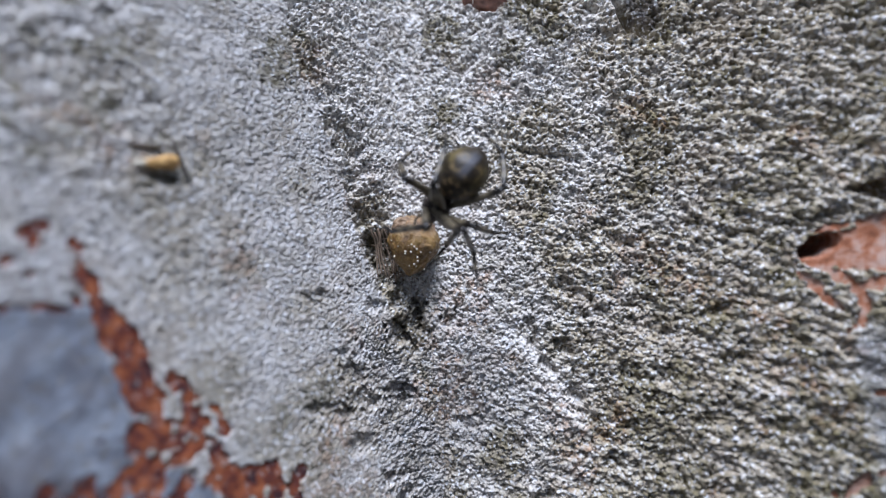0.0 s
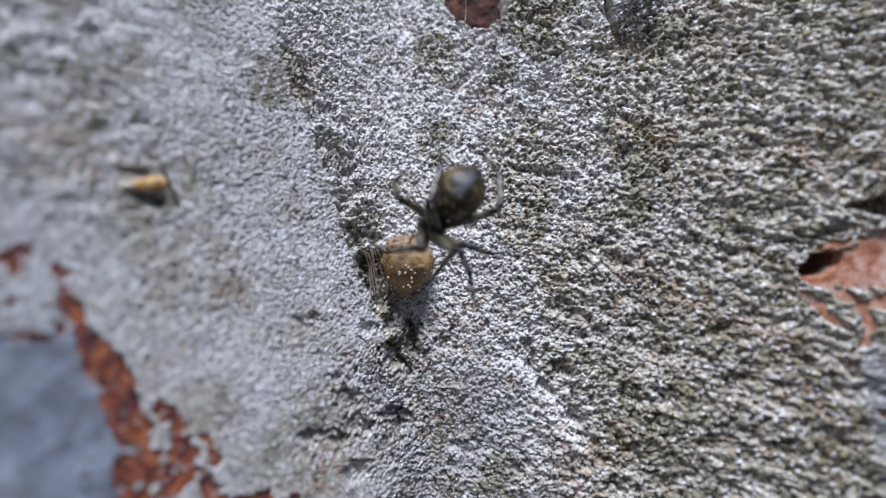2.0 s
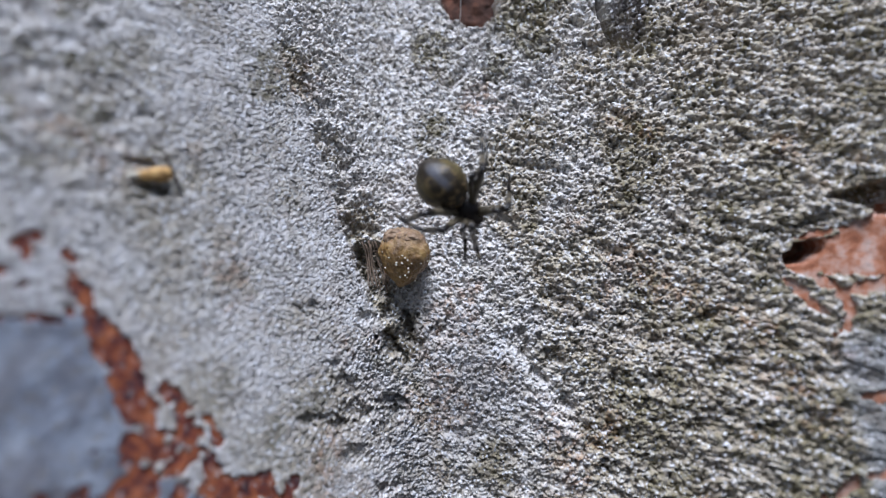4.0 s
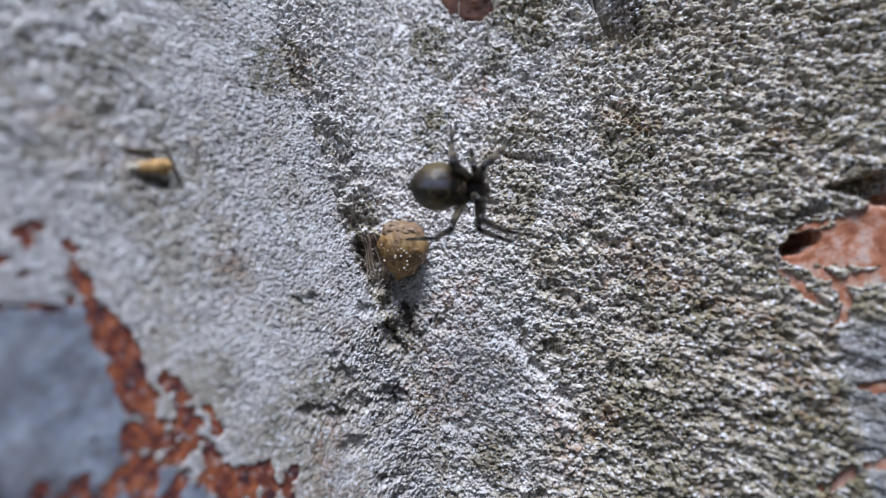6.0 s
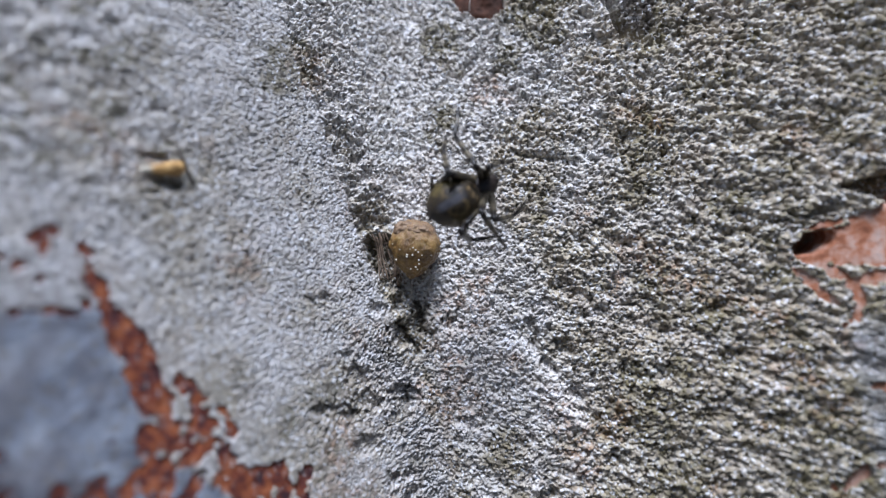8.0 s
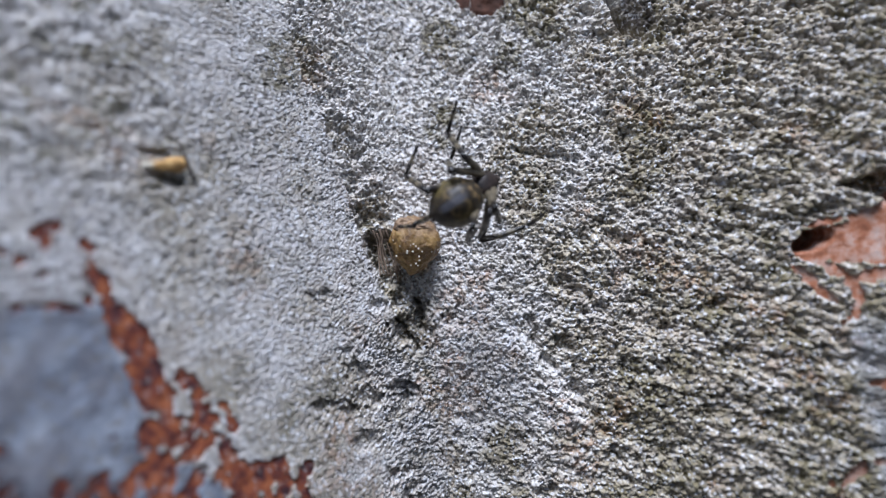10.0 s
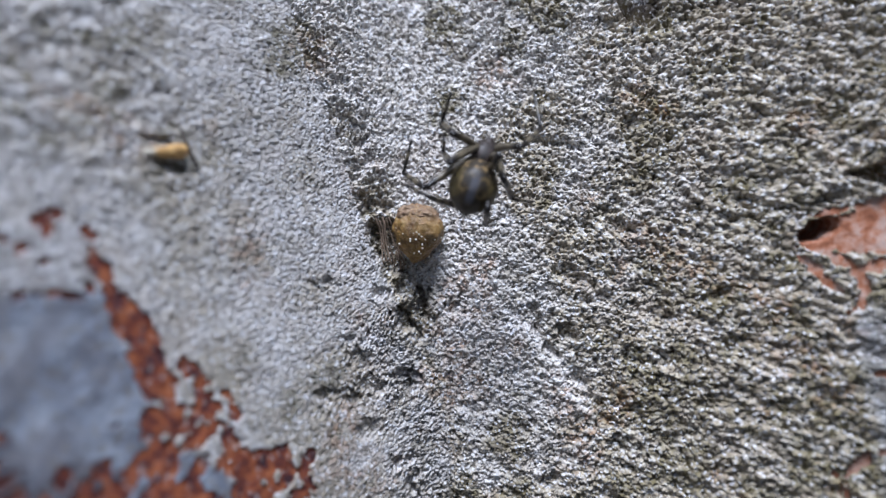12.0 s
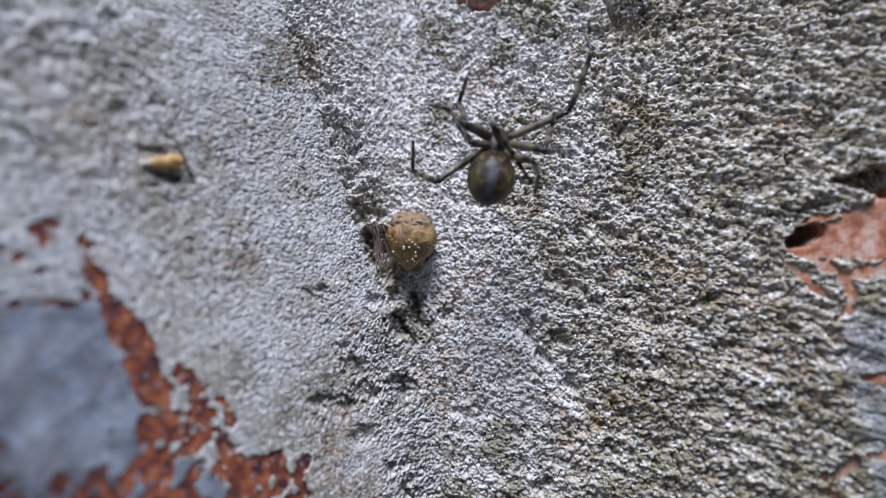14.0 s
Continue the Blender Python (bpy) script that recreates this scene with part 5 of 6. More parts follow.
    walk(SEGMENTS["L4a"], [
        (0, at(-0.620, -0.510, -0.050, 21.8, -0.0, 148.8)), (2.45, at(-0.620, -0.510, -0.050, 21.8, -0.0, 148.8)), (2.7, at(-0.620, -0.510, -0.050, 21.6, 0.8, 146.6)),
        (3, at(-0.620, -0.510, -0.050, 21.4, 1.7, 144.5)), (3.2, at(-0.620, -0.510, -0.050, 54.5, 4.7, 136.8)), (3.9, at(-0.620, -0.510, -0.050, 52.5, -0.7, 140.7)),
        (4.6, at(-0.620, -0.510, -0.050, 50.2, -6.0, 144.7)), (5.3, at(-0.620, -0.510, -0.050, 47.5, -11.0, 149.0)), (5.5, at(-0.620, -0.510, -0.050, 45.3, -12.2, 150.1)),
        (6, at(-0.620, -0.510, -0.050, 48.6, -13.6, 151.5)), (6.5, at(-0.620, -0.510, -0.050, 38.1, -17.9, 155.5)), (7, at(-0.620, -0.510, -0.050, 35.2, -19.6, 157.9)),
        (7.2, at(-0.620, -0.510, -0.050, 29.6, -16.6, 153.5)), (7.5, at(-0.620, -0.510, -0.050, 10.7, -21.9, 164.2)), (8, at(-0.620, -0.510, -0.050, 44.1, -17.1, 144.1)),
        (8.2, at(-0.620, -0.510, -0.050, 45.7, -16.1, 143.1)), (8.9, at(-0.620, -0.510, -0.050, 33.5, -21.2, 148.4)), (9.6, at(-0.620, -0.510, -0.050, 19.7, -25.3, 155.5)),
        (10.3, at(-0.620, -0.510, -0.050, 5.9, -27.6, 163.4)), (10.5, at(-0.620, -0.510, -0.050, -2.3, -28.1, 174.0)), (11, at(-0.620, -0.510, -0.050, 6.2, -28.0, 161.7)),
        (11.5, at(-0.620, -0.510, -0.050, -2.4, -28.4, 166.1)), (12, at(-0.620, -0.510, -0.050, 4.5, -27.4, 144.3)), (12.2, at(-0.620, -0.510, -0.050, 13.1, -27.1, 140.6)),
        (12.5, at(-0.620, -0.510, -0.050, 4.3, -26.5, 137.9)), (13, at(-0.620, -0.510, -0.050, -0.9, -26.5, 136.6)), (14, at(-0.620, -0.510, -0.050, -2.5, -26.4, 139.2)),
    ])
    walk(SEGMENTS["L4b"], [
        (0, at(-3.607, -5.433, 2.249, -36.0, -0.0, -135.0)), (2.45, at(-3.607, -5.433, 2.249, -36.0, -0.0, -135.0)), (2.7, at(-3.818, -5.305, 2.234, -51.8, -2.1, -137.8)),
        (3, at(-4.025, -5.170, 2.215, -67.4, -5.0, -140.1)), (3.2, at(-3.383, -2.857, 4.980, -95.1, -20.2, -146.8)), (3.9, at(-2.966, -3.464, 4.871, -103.3, -19.5, -146.9)),
        (4.6, at(-2.507, -4.036, 4.687, -111.5, -18.7, -147.1)), (5.3, at(-2.029, -4.549, 4.438, -119.5, -18.1, -147.3)), (5.5, at(-1.991, -4.755, 4.256, -120.9, -15.7, -148.7)),
        (6, at(-1.611, -4.632, 4.474, -131.6, -23.3, -143.8)), (6.5, at(-1.576, -5.439, 3.587, -155.1, -37.1, -127.6)), (7, at(-1.422, -5.655, 3.316, -163.9, -38.8, -122.5)),
        (7.2, at(-2.243, -5.723, 2.888, -169.4, -37.7, -126.9)), (7.5, at(-1.868, -6.488, 1.021, -143.2, -30.1, -154.0)), (8, at(-2.203, -4.860, 4.075, -135.4, -27.3, -158.1)),
        (8.2, at(-2.237, -4.713, 4.211, -121.4, -18.3, -167.3)), (8.9, at(-2.273, -5.563, 3.140, -118.1, -24.8, -163.0)), (9.6, at(-2.225, -6.191, 1.844, -115.0, -31.7, -158.6)),
        (10.3, at(-2.098, -6.504, 0.518, -112.5, -38.6, -154.5)), (10.5, at(-1.378, -6.660, -0.267, -115.5, -46.5, -149.6)), (11, at(-2.258, -6.460, 0.541, -125.3, -53.9, -143.6)),
        (11.5, at(-2.227, -6.494, -0.282, -116.7, -45.8, -151.5)), (12, at(-4.042, -5.662, 0.382, -133.2, -36.0, -157.4)), (12.2, at(-3.957, -5.584, 1.198, -134.7, -35.9, -157.6)),
        (12.5, at(-4.612, -5.236, 0.369, -134.3, -35.6, -157.9)), (13, at(-4.908, -4.988, -0.135, -132.1, -34.1, -159.7)), (14, at(-4.761, -5.118, -0.292, -133.6, -36.7, -156.7)),
    ])
    walk(SEGMENTS["L4c"], [
        (0, at(-1.433, -7.604, 0.013, -37.1, -0.0, -93.2)), (2.45, at(-1.433, -7.604, 0.013, -37.1, -0.0, -93.2)), (2.7, at(-2.321, -7.121, -0.750, -55.3, -4.8, -99.6)),
        (3, at(-3.323, -6.486, -1.280, -73.0, -11.8, -104.5)), (3.2, at(-4.662, -3.286, 1.427, -94.3, -28.6, -110.4)), (3.9, at(-4.474, -3.408, 1.383, -114.4, -32.1, -110.0)),
        (4.6, at(-4.218, -3.485, 1.339, -138.7, -36.0, -107.8)), (5.3, at(-3.903, -3.525, 1.295, -160.8, -38.6, -103.9)), (5.5, at(-3.756, -3.543, 1.117, -130.4, -8.8, -155.0)),
        (6, at(-4.008, -3.263, 1.863, -127.5, -19.5, -145.3)), (6.5, at(-4.896, -4.100, 2.311, -165.5, -5.6, -155.7)), (7, at(-4.857, -4.254, 2.492, -162.9, -5.8, -155.0)),
        (7.2, at(-5.486, -3.822, 2.333, 177.9, -5.5, -155.9)), (7.5, at(-4.230, -4.254, -0.947, -149.6, -5.0, -144.7)), (8, at(-4.345, -2.806, 1.702, -143.7, -2.3, -149.3)),
        (8.2, at(-3.667, -3.002, 1.134, -143.9, -1.3, -150.6)), (8.9, at(-4.142, -4.266, 0.096, -163.8, -3.8, -147.2)), (9.6, at(-4.494, -5.353, -1.086, 172.9, -5.3, -142.2)),
        (10.3, at(-4.700, -6.134, -2.226, 152.8, -4.6, -137.3)), (10.5, at(-4.352, -6.507, -2.627, 154.4, -2.7, -133.6)), (11, at(-5.578, -6.181, -1.288, -139.7, -13.5, -157.7)),
        (11.5, at(-5.181, -6.152, -2.647, 98.8, -36.5, -48.1)), (12, at(-6.544, -3.883, -1.857, 64.9, -57.2, -53.9)), (12.2, at(-6.438, -3.713, -0.989, 89.5, -29.8, -67.7)),
        (12.5, at(-7.077, -3.369, -1.840, 78.3, -29.6, -67.7)), (13, at(-7.274, -3.149, -2.471, 85.0, -35.8, -66.1)), (14, at(-7.310, -3.362, -2.498, 85.4, -35.8, -66.1)),
    ])
    walk(SEGMENTS["R1a"], [
        (0, at(0.620, 0.750, -0.050, 78.0, -0.0, 91.4)), (2.45, at(0.620, 0.750, -0.050, 78.0, 0.0, 91.4)), (2.7, at(0.620, 0.750, -0.050, 78.3, -8.0, 93.1)),
        (3, at(0.620, 0.750, -0.050, 78.4, -16.1, 94.8)), (3.2, at(0.620, 0.750, -0.050, 86.2, -10.1, 93.6)), (3.9, at(0.620, 0.750, -0.050, 92.8, -16.6, 94.1)),
        (4.6, at(0.620, 0.750, -0.050, 99.7, -23.3, 93.7)), (5.3, at(0.620, 0.750, -0.050, 106.9, -29.8, 92.4)), (5.5, at(0.620, 0.750, -0.050, 97.4, -29.5, 92.5)),
        (6, at(0.620, 0.750, -0.050, 112.0, -30.0, 92.4)), (6.5, at(0.620, 0.750, -0.050, 96.2, -21.6, 96.1)), (7, at(0.620, 0.750, -0.050, 74.5, -19.7, 96.3)),
        (7.2, at(0.620, 0.750, -0.050, 77.8, -22.2, 97.1)), (7.5, at(0.620, 0.750, -0.050, 78.4, -27.3, 98.3)), (8, at(0.620, 0.750, -0.050, 77.4, -68.7, 120.7)),
        (8.2, at(0.620, 0.750, -0.050, 74.9, -74.5, 125.7)), (8.9, at(0.620, 0.750, -0.050, 82.0, -65.4, 119.9)), (9.6, at(0.620, 0.750, -0.050, 85.7, -55.9, 117.5)),
        (10.3, at(0.620, 0.750, -0.050, 88.1, -46.6, 116.5)), (10.5, at(0.620, 0.750, -0.050, 49.8, -88.0, 157.4)), (11, at(0.620, 0.750, -0.050, -90.2, -64.8, -65.5)),
        (11.5, at(0.620, 0.750, -0.050, 84.7, -78.9, 113.8)), (12, at(0.620, 0.750, -0.050, 99.9, -25.8, 109.1)), (12.2, at(0.620, 0.750, -0.050, 131.2, 41.4, 121.4)),
        (12.5, at(0.620, 0.750, -0.050, 93.5, -10.9, 85.0)), (13, at(0.620, 0.750, -0.050, 145.4, 45.6, 89.2)), (14, at(0.620, 0.750, -0.050, 143.7, 46.1, 90.2)),
    ])
    walk(SEGMENTS["R1b"], [
        (0, at(-0.715, 0.718, 6.209, -46.6, -0.0, -34.4)), (2.45, at(-0.715, 0.718, 6.209, -46.6, -0.0, -34.4)), (2.7, at(-0.628, -0.194, 6.156, -56.5, 8.3, -26.5)),
        (3, at(-0.515, -1.087, 5.975, -65.2, 18.0, -19.7)), (3.2, at(0.270, -0.396, 6.237, -63.2, 2.6, -26.7)), (3.9, at(1.061, -1.048, 6.076, -53.8, 8.4, -23.8)),
        (4.6, at(1.862, -1.669, 5.744, -43.7, 13.8, -19.7)), (5.3, at(2.608, -2.209, 5.265, -33.4, 18.3, -14.7)), (5.5, at(1.586, -2.334, 5.474, -40.5, 15.6, -18.8)),
        (6, at(3.145, -2.113, 5.087, -32.2, 14.8, -19.7)), (6.5, at(1.555, -1.502, 5.867, -51.5, 20.4, -10.0)), (7, at(-0.855, -1.499, 5.757, -84.0, -4.4, -28.6)),
        (7.2, at(-0.437, -1.759, 5.742, -91.5, -20.5, -30.4)), (7.5, at(-0.243, -2.282, 5.520, -106.2, -33.4, -30.0)), (8, at(2.387, -4.966, 2.223, -71.9, 10.0, -41.5)),
        (8.2, at(2.741, -5.059, 1.600, -60.8, 13.3, -40.4)), (8.9, at(2.718, -4.690, 2.589, -66.0, 8.1, -43.3)), (9.6, at(2.636, -4.157, 3.531, -70.8, 2.5, -45.8)),
        (10.3, at(2.500, -3.503, 4.348, -75.3, -3.1, -47.8)), (10.5, at(3.544, -4.940, 0.118, -63.2, 15.6, -42.8)), (11, at(3.001, -4.527, -2.778, 78.9, -11.5, 135.1)),
        (11.5, at(2.601, -5.211, 1.177, -74.7, 4.5, -46.3)), (12, at(2.561, -1.479, 5.627, -40.3, 28.7, -38.9)), (12.2, at(2.556, 5.668, 3.560, -33.4, 38.9, -21.9)),
        (12.5, at(0.902, -0.491, 6.222, -27.5, 39.3, -21.1)), (13, at(5.924, 3.272, 2.494, 34.9, 46.6, 14.8)), (14, at(5.766, 3.500, 2.580, 39.6, 43.5, 20.7)),
    ])
    walk(SEGMENTS["R1c"], [
        (0, at(1.574, 4.059, 1.919, -54.2, -0.0, -65.2)), (2.45, at(1.574, 4.059, 1.919, -54.2, -0.0, -65.2)), (2.7, at(0.183, 3.036, 1.286, -2.5, 19.4, -50.5)),
        (3, at(-1.242, 1.798, 0.880, 53.0, 17.3, -14.1)), (3.2, at(1.249, 2.093, 0.978, 90.8, 21.2, -17.3)), (3.9, at(1.830, 2.416, 1.363, 85.5, 14.3, -17.4)),
        (4.6, at(2.382, 2.672, 1.783, 80.2, 7.2, -16.9)), (5.3, at(2.869, 2.812, 2.178, 75.1, 0.4, -15.7)), (5.5, at(2.053, 2.245, 1.783, 85.1, 7.6, -17.6)),
        (6, at(4.071, 2.859, 2.049, 89.3, 5.1, -17.4)), (6.5, at(0.610, 2.393, 1.538, 104.3, -4.8, -17.3)), (7, at(-0.163, -1.170, -0.093, 139.5, 50.6, 2.0)),
        (7.2, at(1.265, -2.942, 0.218, -124.1, -9.9, 145.4)), (7.5, at(1.636, -5.271, 0.792, -112.5, -4.7, 141.8)), (8, at(2.877, -2.949, -3.300, 88.9, 21.2, -30.9)),
        (8.2, at(3.700, -2.101, -3.414, 99.5, 33.1, -31.2)), (8.9, at(3.817, -2.421, -2.745, 96.3, 25.0, -32.7)), (9.6, at(3.857, -2.628, -2.036, 93.5, 16.6, -33.6)),
        (10.3, at(3.820, -2.728, -1.350, 91.0, 8.3, -34.1)), (10.5, at(4.312, -2.023, -4.953, 88.6, -7.4, -34.4)), (11, at(3.015, -6.144, 2.896, -140.9, -38.0, 144.3)),
        (11.5, at(3.419, -3.815, -4.497, 85.7, 3.0, -70.5)), (12, at(3.962, 3.176, 2.283, -36.4, -84.3, 61.0)), (12.2, at(2.498, 10.998, 1.031, 96.7, -58.4, -58.0)),
        (12.5, at(1.171, 5.012, 4.111, 165.1, -86.0, -170.4)), (13, at(7.057, 8.577, 4.814, -87.9, -75.9, 100.2)), (14, at(6.580, 8.666, 5.311, -81.0, -78.5, 99.8)),
    ])
    walk(SEGMENTS["R2a"], [
        (0, at(0.720, 0.330, -0.050, 41.7, 0.0, 101.0)), (2.45, at(0.720, 0.330, -0.050, 41.7, 0.0, 101.0)), (2.7, at(0.720, 0.330, -0.050, 60.2, -3.4, 104.8)),
        (3, at(0.720, 0.330, -0.050, 78.4, -8.1, 107.5)), (3.2, at(0.720, 0.330, -0.050, 78.7, -8.1, 107.5)), (3.9, at(0.720, 0.330, -0.050, 92.8, -18.0, 109.6)),
        (4.6, at(0.720, 0.330, -0.050, 109.1, -29.6, 108.9)), (5.3, at(0.720, 0.330, -0.050, 125.7, -39.8, 104.4)), (5.5, at(0.720, 0.330, -0.050, 102.4, -33.7, 109.5)),
        (6, at(0.720, 0.330, -0.050, 120.4, -37.8, 108.4)), (6.5, at(0.720, 0.330, -0.050, 115.7, -44.0, 103.2)), (7, at(0.720, 0.330, -0.050, 106.3, -44.7, 102.8)),
        (7.2, at(0.720, 0.330, -0.050, 110.6, -53.6, 98.4)), (7.5, at(0.720, 0.330, -0.050, 120.6, -59.1, 94.3)), (8, at(0.720, 0.330, -0.050, 111.1, -49.3, 102.9)),
        (8.2, at(0.720, 0.330, -0.050, 106.0, -32.3, 110.4)), (8.9, at(0.720, 0.330, -0.050, 120.7, -52.8, 100.7)), (9.6, at(0.720, 0.330, -0.050, 171.0, -71.0, 55.2)),
        (10.3, at(0.720, 0.330, -0.050, -129.5, -63.6, -1.3)), (10.5, at(0.720, 0.330, -0.050, -129.2, -63.2, -2.0)), (11, at(0.720, 0.330, -0.050, 139.2, -72.3, 73.3)),
        (11.5, at(0.720, 0.330, -0.050, -110.8, -66.5, -26.0)), (12, at(0.720, 0.330, -0.050, 81.2, -54.6, 123.2)), (12.2, at(0.720, 0.330, -0.050, 132.7, -28.6, 118.8)),
        (12.5, at(0.720, 0.330, -0.050, 124.9, -34.8, 111.6)), (13, at(0.720, 0.330, -0.050, 124.3, -42.5, 104.1)), (14, at(0.720, 0.330, -0.050, 123.0, -40.4, 106.0)),
    ])
    walk(SEGMENTS["R2b"], [
        (0, at(-2.947, -0.383, 3.274, -52.3, -0.0, 1.6)), (2.45, at(-2.947, -0.383, 3.274, -52.3, -0.0, 1.6)), (2.7, at(-1.619, -0.556, 4.280, -56.6, 5.5, 5.9)),
        (3, at(-0.029, -0.629, 4.800, -60.5, 11.2, 9.8)), (3.2, at(-0.003, -0.621, 4.805, -60.7, -4.0, 1.2)), (3.9, at(1.470, -1.037, 4.701, -59.7, -4.6, 0.9)),
        (4.6, at(3.023, -1.348, 4.058, -58.7, -5.2, 0.6)), (5.3, at(4.192, -1.461, 3.071, -57.7, -5.7, 0.2)), (5.5, at(2.639, -1.861, 4.014, -38.9, -19.0, -8.7)),
        (6, at(3.952, -1.385, 3.358, -35.9, -12.1, -0.2)), (6.5, at(3.546, -2.224, 3.189, -52.2, -13.3, -1.8)), (7, at(2.832, -2.650, 3.364, -38.8, -21.3, -8.5)),
        (7.2, at(3.007, -3.139, 2.731, -50.5, -18.6, -5.0)), (7.5, at(3.534, -3.162, 2.160, -39.6, -31.7, -18.1)), (8, at(3.264, -2.717, 2.990, -35.5, -14.4, 1.5)),
        (8.2, at(2.908, -1.597, 4.012, -33.2, -13.9, 2.2)), (8.9, at(3.867, -2.557, 2.550, -12.7, -19.1, -6.4)), (9.6, at(4.351, -3.098, 0.205, 12.4, -21.3, -19.1)),
        (10.3, at(4.101, -2.930, -1.766, 33.6, -18.6, -30.4)), (10.5, at(4.064, -2.951, -1.797, 85.7, 12.7, -72.8)), (11, at(3.448, -3.740, 0.946, -117.4, -35.5, 105.1)),
        (11.5, at(3.795, -3.143, -1.916, 81.6, -1.1, -92.1)), (12, at(2.289, -3.459, 2.810, -108.9, -10.7, 86.2)), (12.2, at(4.536, 0.421, 3.180, -131.8, -67.6, 136.9)),
        (12.5, at(4.239, -0.797, 3.319, -118.4, -56.8, 121.1)), (13, at(4.134, -1.687, 2.996, -131.6, -60.6, 125.4)), (14, at(4.090, -1.527, 3.143, -130.5, -61.4, 126.8)),
    ])
    walk(SEGMENTS["R2c"], [
        (0, at(-3.024, 2.370, -0.285, 48.7, -0.0, -1.5)), (2.45, at(-3.024, 2.370, -0.285, 48.7, -0.0, -1.5)), (2.7, at(-2.228, 1.873, 0.541, 60.3, 4.8, -5.7)),
        (3, at(-1.157, 1.426, 0.958, 71.6, 10.5, -9.0)), (3.2, at(0.225, 1.583, 0.889, 77.7, 32.9, -17.8)), (3.9, at(1.746, 1.235, 0.826, 68.4, 30.8, -17.2)),
        (4.6, at(3.347, 0.991, 0.228, 59.0, 28.7, -16.3)), (5.3, at(4.563, 0.944, -0.714, 50.0, 26.8, -15.0)), (5.5, at(4.076, 1.464, 1.344, 102.1, 7.8, 0.2)),
        (6, at(4.516, 2.257, 0.777, 95.4, 9.7, 0.7)), (6.5, at(4.448, 0.505, -0.273, 84.5, 35.0, 3.5)), (7, at(4.365, 0.667, 0.737, 98.7, 27.0, 4.4)),
        (7.2, at(4.357, -0.382, -0.560, 74.7, 9.6, 1.7)), (7.5, at(6.044, -0.334, -0.279, 107.5, 16.1, -0.2)), (8, at(3.820, 0.961, 0.457, 91.8, -10.6, -8.4)),
        (8.2, at(3.355, 2.188, 1.620, 96.5, -10.2, -8.4)), (8.9, at(4.680, 1.769, 1.614, 89.3, -8.9, -8.2)), (9.6, at(5.459, 1.171, 1.104, 81.9, -7.4, -8.2)),
        (10.3, at(5.311, 0.706, 0.593, 74.7, -6.1, -8.4)), (10.5, at(4.679, -3.790, 2.581, 36.0, -25.1, -2.8)), (11, at(4.841, -0.961, -2.308, 35.3, -21.3, -8.2)),
        (11.5, at(4.457, -3.077, 2.534, -33.0, -40.4, 50.1)), (12, at(3.794, -2.770, -1.374, 55.0, 13.7, -96.6)), (12.2, at(4.318, 4.729, 1.900, 104.0, 16.4, -98.6)),
        (12.5, at(4.360, 3.146, 1.153, 125.1, 29.6, -94.8)), (13, at(4.875, 2.434, 1.347, 94.3, 14.7, -105.2)), (14, at(4.626, 2.630, 1.507, 92.7, 16.8, -105.1)),
    ])
    walk(SEGMENTS["R3a"], [
        (0, at(0.720, -0.090, -0.050, 67.5, 0.0, -167.4)), (2.45, at(0.720, -0.090, -0.050, 67.5, 0.0, -167.4)), (2.7, at(0.720, -0.090, -0.050, 59.5, -7.9, -164.1)),
        (3, at(0.720, -0.090, -0.050, 51.0, -15.4, -159.5)), (3.2, at(0.720, -0.090, -0.050, 69.6, -19.0, -156.4)), (3.9, at(0.720, -0.090, -0.050, 59.8, -18.0, -156.7)),
        (4.6, at(0.720, -0.090, -0.050, 49.7, -17.0, -157.3)), (5.3, at(0.720, -0.090, -0.050, 40.0, -16.2, -158.1)), (5.5, at(0.720, -0.090, -0.050, 55.7, -20.9, -151.9)),
        (6, at(0.720, -0.090, -0.050, 65.5, -1.0, -165.0)), (6.5, at(0.720, -0.090, -0.050, 29.3, -22.5, -154.6)), (7, at(0.720, -0.090, -0.050, 38.0, -20.2, -158.8)),
        (7.2, at(0.720, -0.090, -0.050, 29.8, -17.4, -162.4)), (7.5, at(0.720, -0.090, -0.050, 40.9, -15.6, -165.8)), (8, at(0.720, -0.090, -0.050, 43.9, -11.8, -170.2)),
        (8.2, at(0.720, -0.090, -0.050, 62.7, -9.9, -172.2)), (8.9, at(0.720, -0.090, -0.050, 59.2, -12.3, -170.9)), (9.6, at(0.720, -0.090, -0.050, 55.6, -14.6, -169.5)),
        (10.3, at(0.720, -0.090, -0.050, 51.9, -16.8, -167.9)), (10.5, at(0.720, -0.090, -0.050, 44.4, -23.7, -161.9)), (11, at(0.720, -0.090, -0.050, 52.4, -17.0, -168.9)),
        (11.5, at(0.720, -0.090, -0.050, 49.2, -16.3, -169.5)), (12, at(0.720, -0.090, -0.050, 64.2, -4.9, -179.1)), (12.2, at(0.720, -0.090, -0.050, 73.6, 17.9, 169.6)),
        (12.5, at(0.720, -0.090, -0.050, 76.9, 17.3, 169.7)), (13, at(0.720, -0.090, -0.050, 77.3, 16.0, 170.1)), (14, at(0.720, -0.090, -0.050, 76.7, 16.9, 169.8)),
    ])
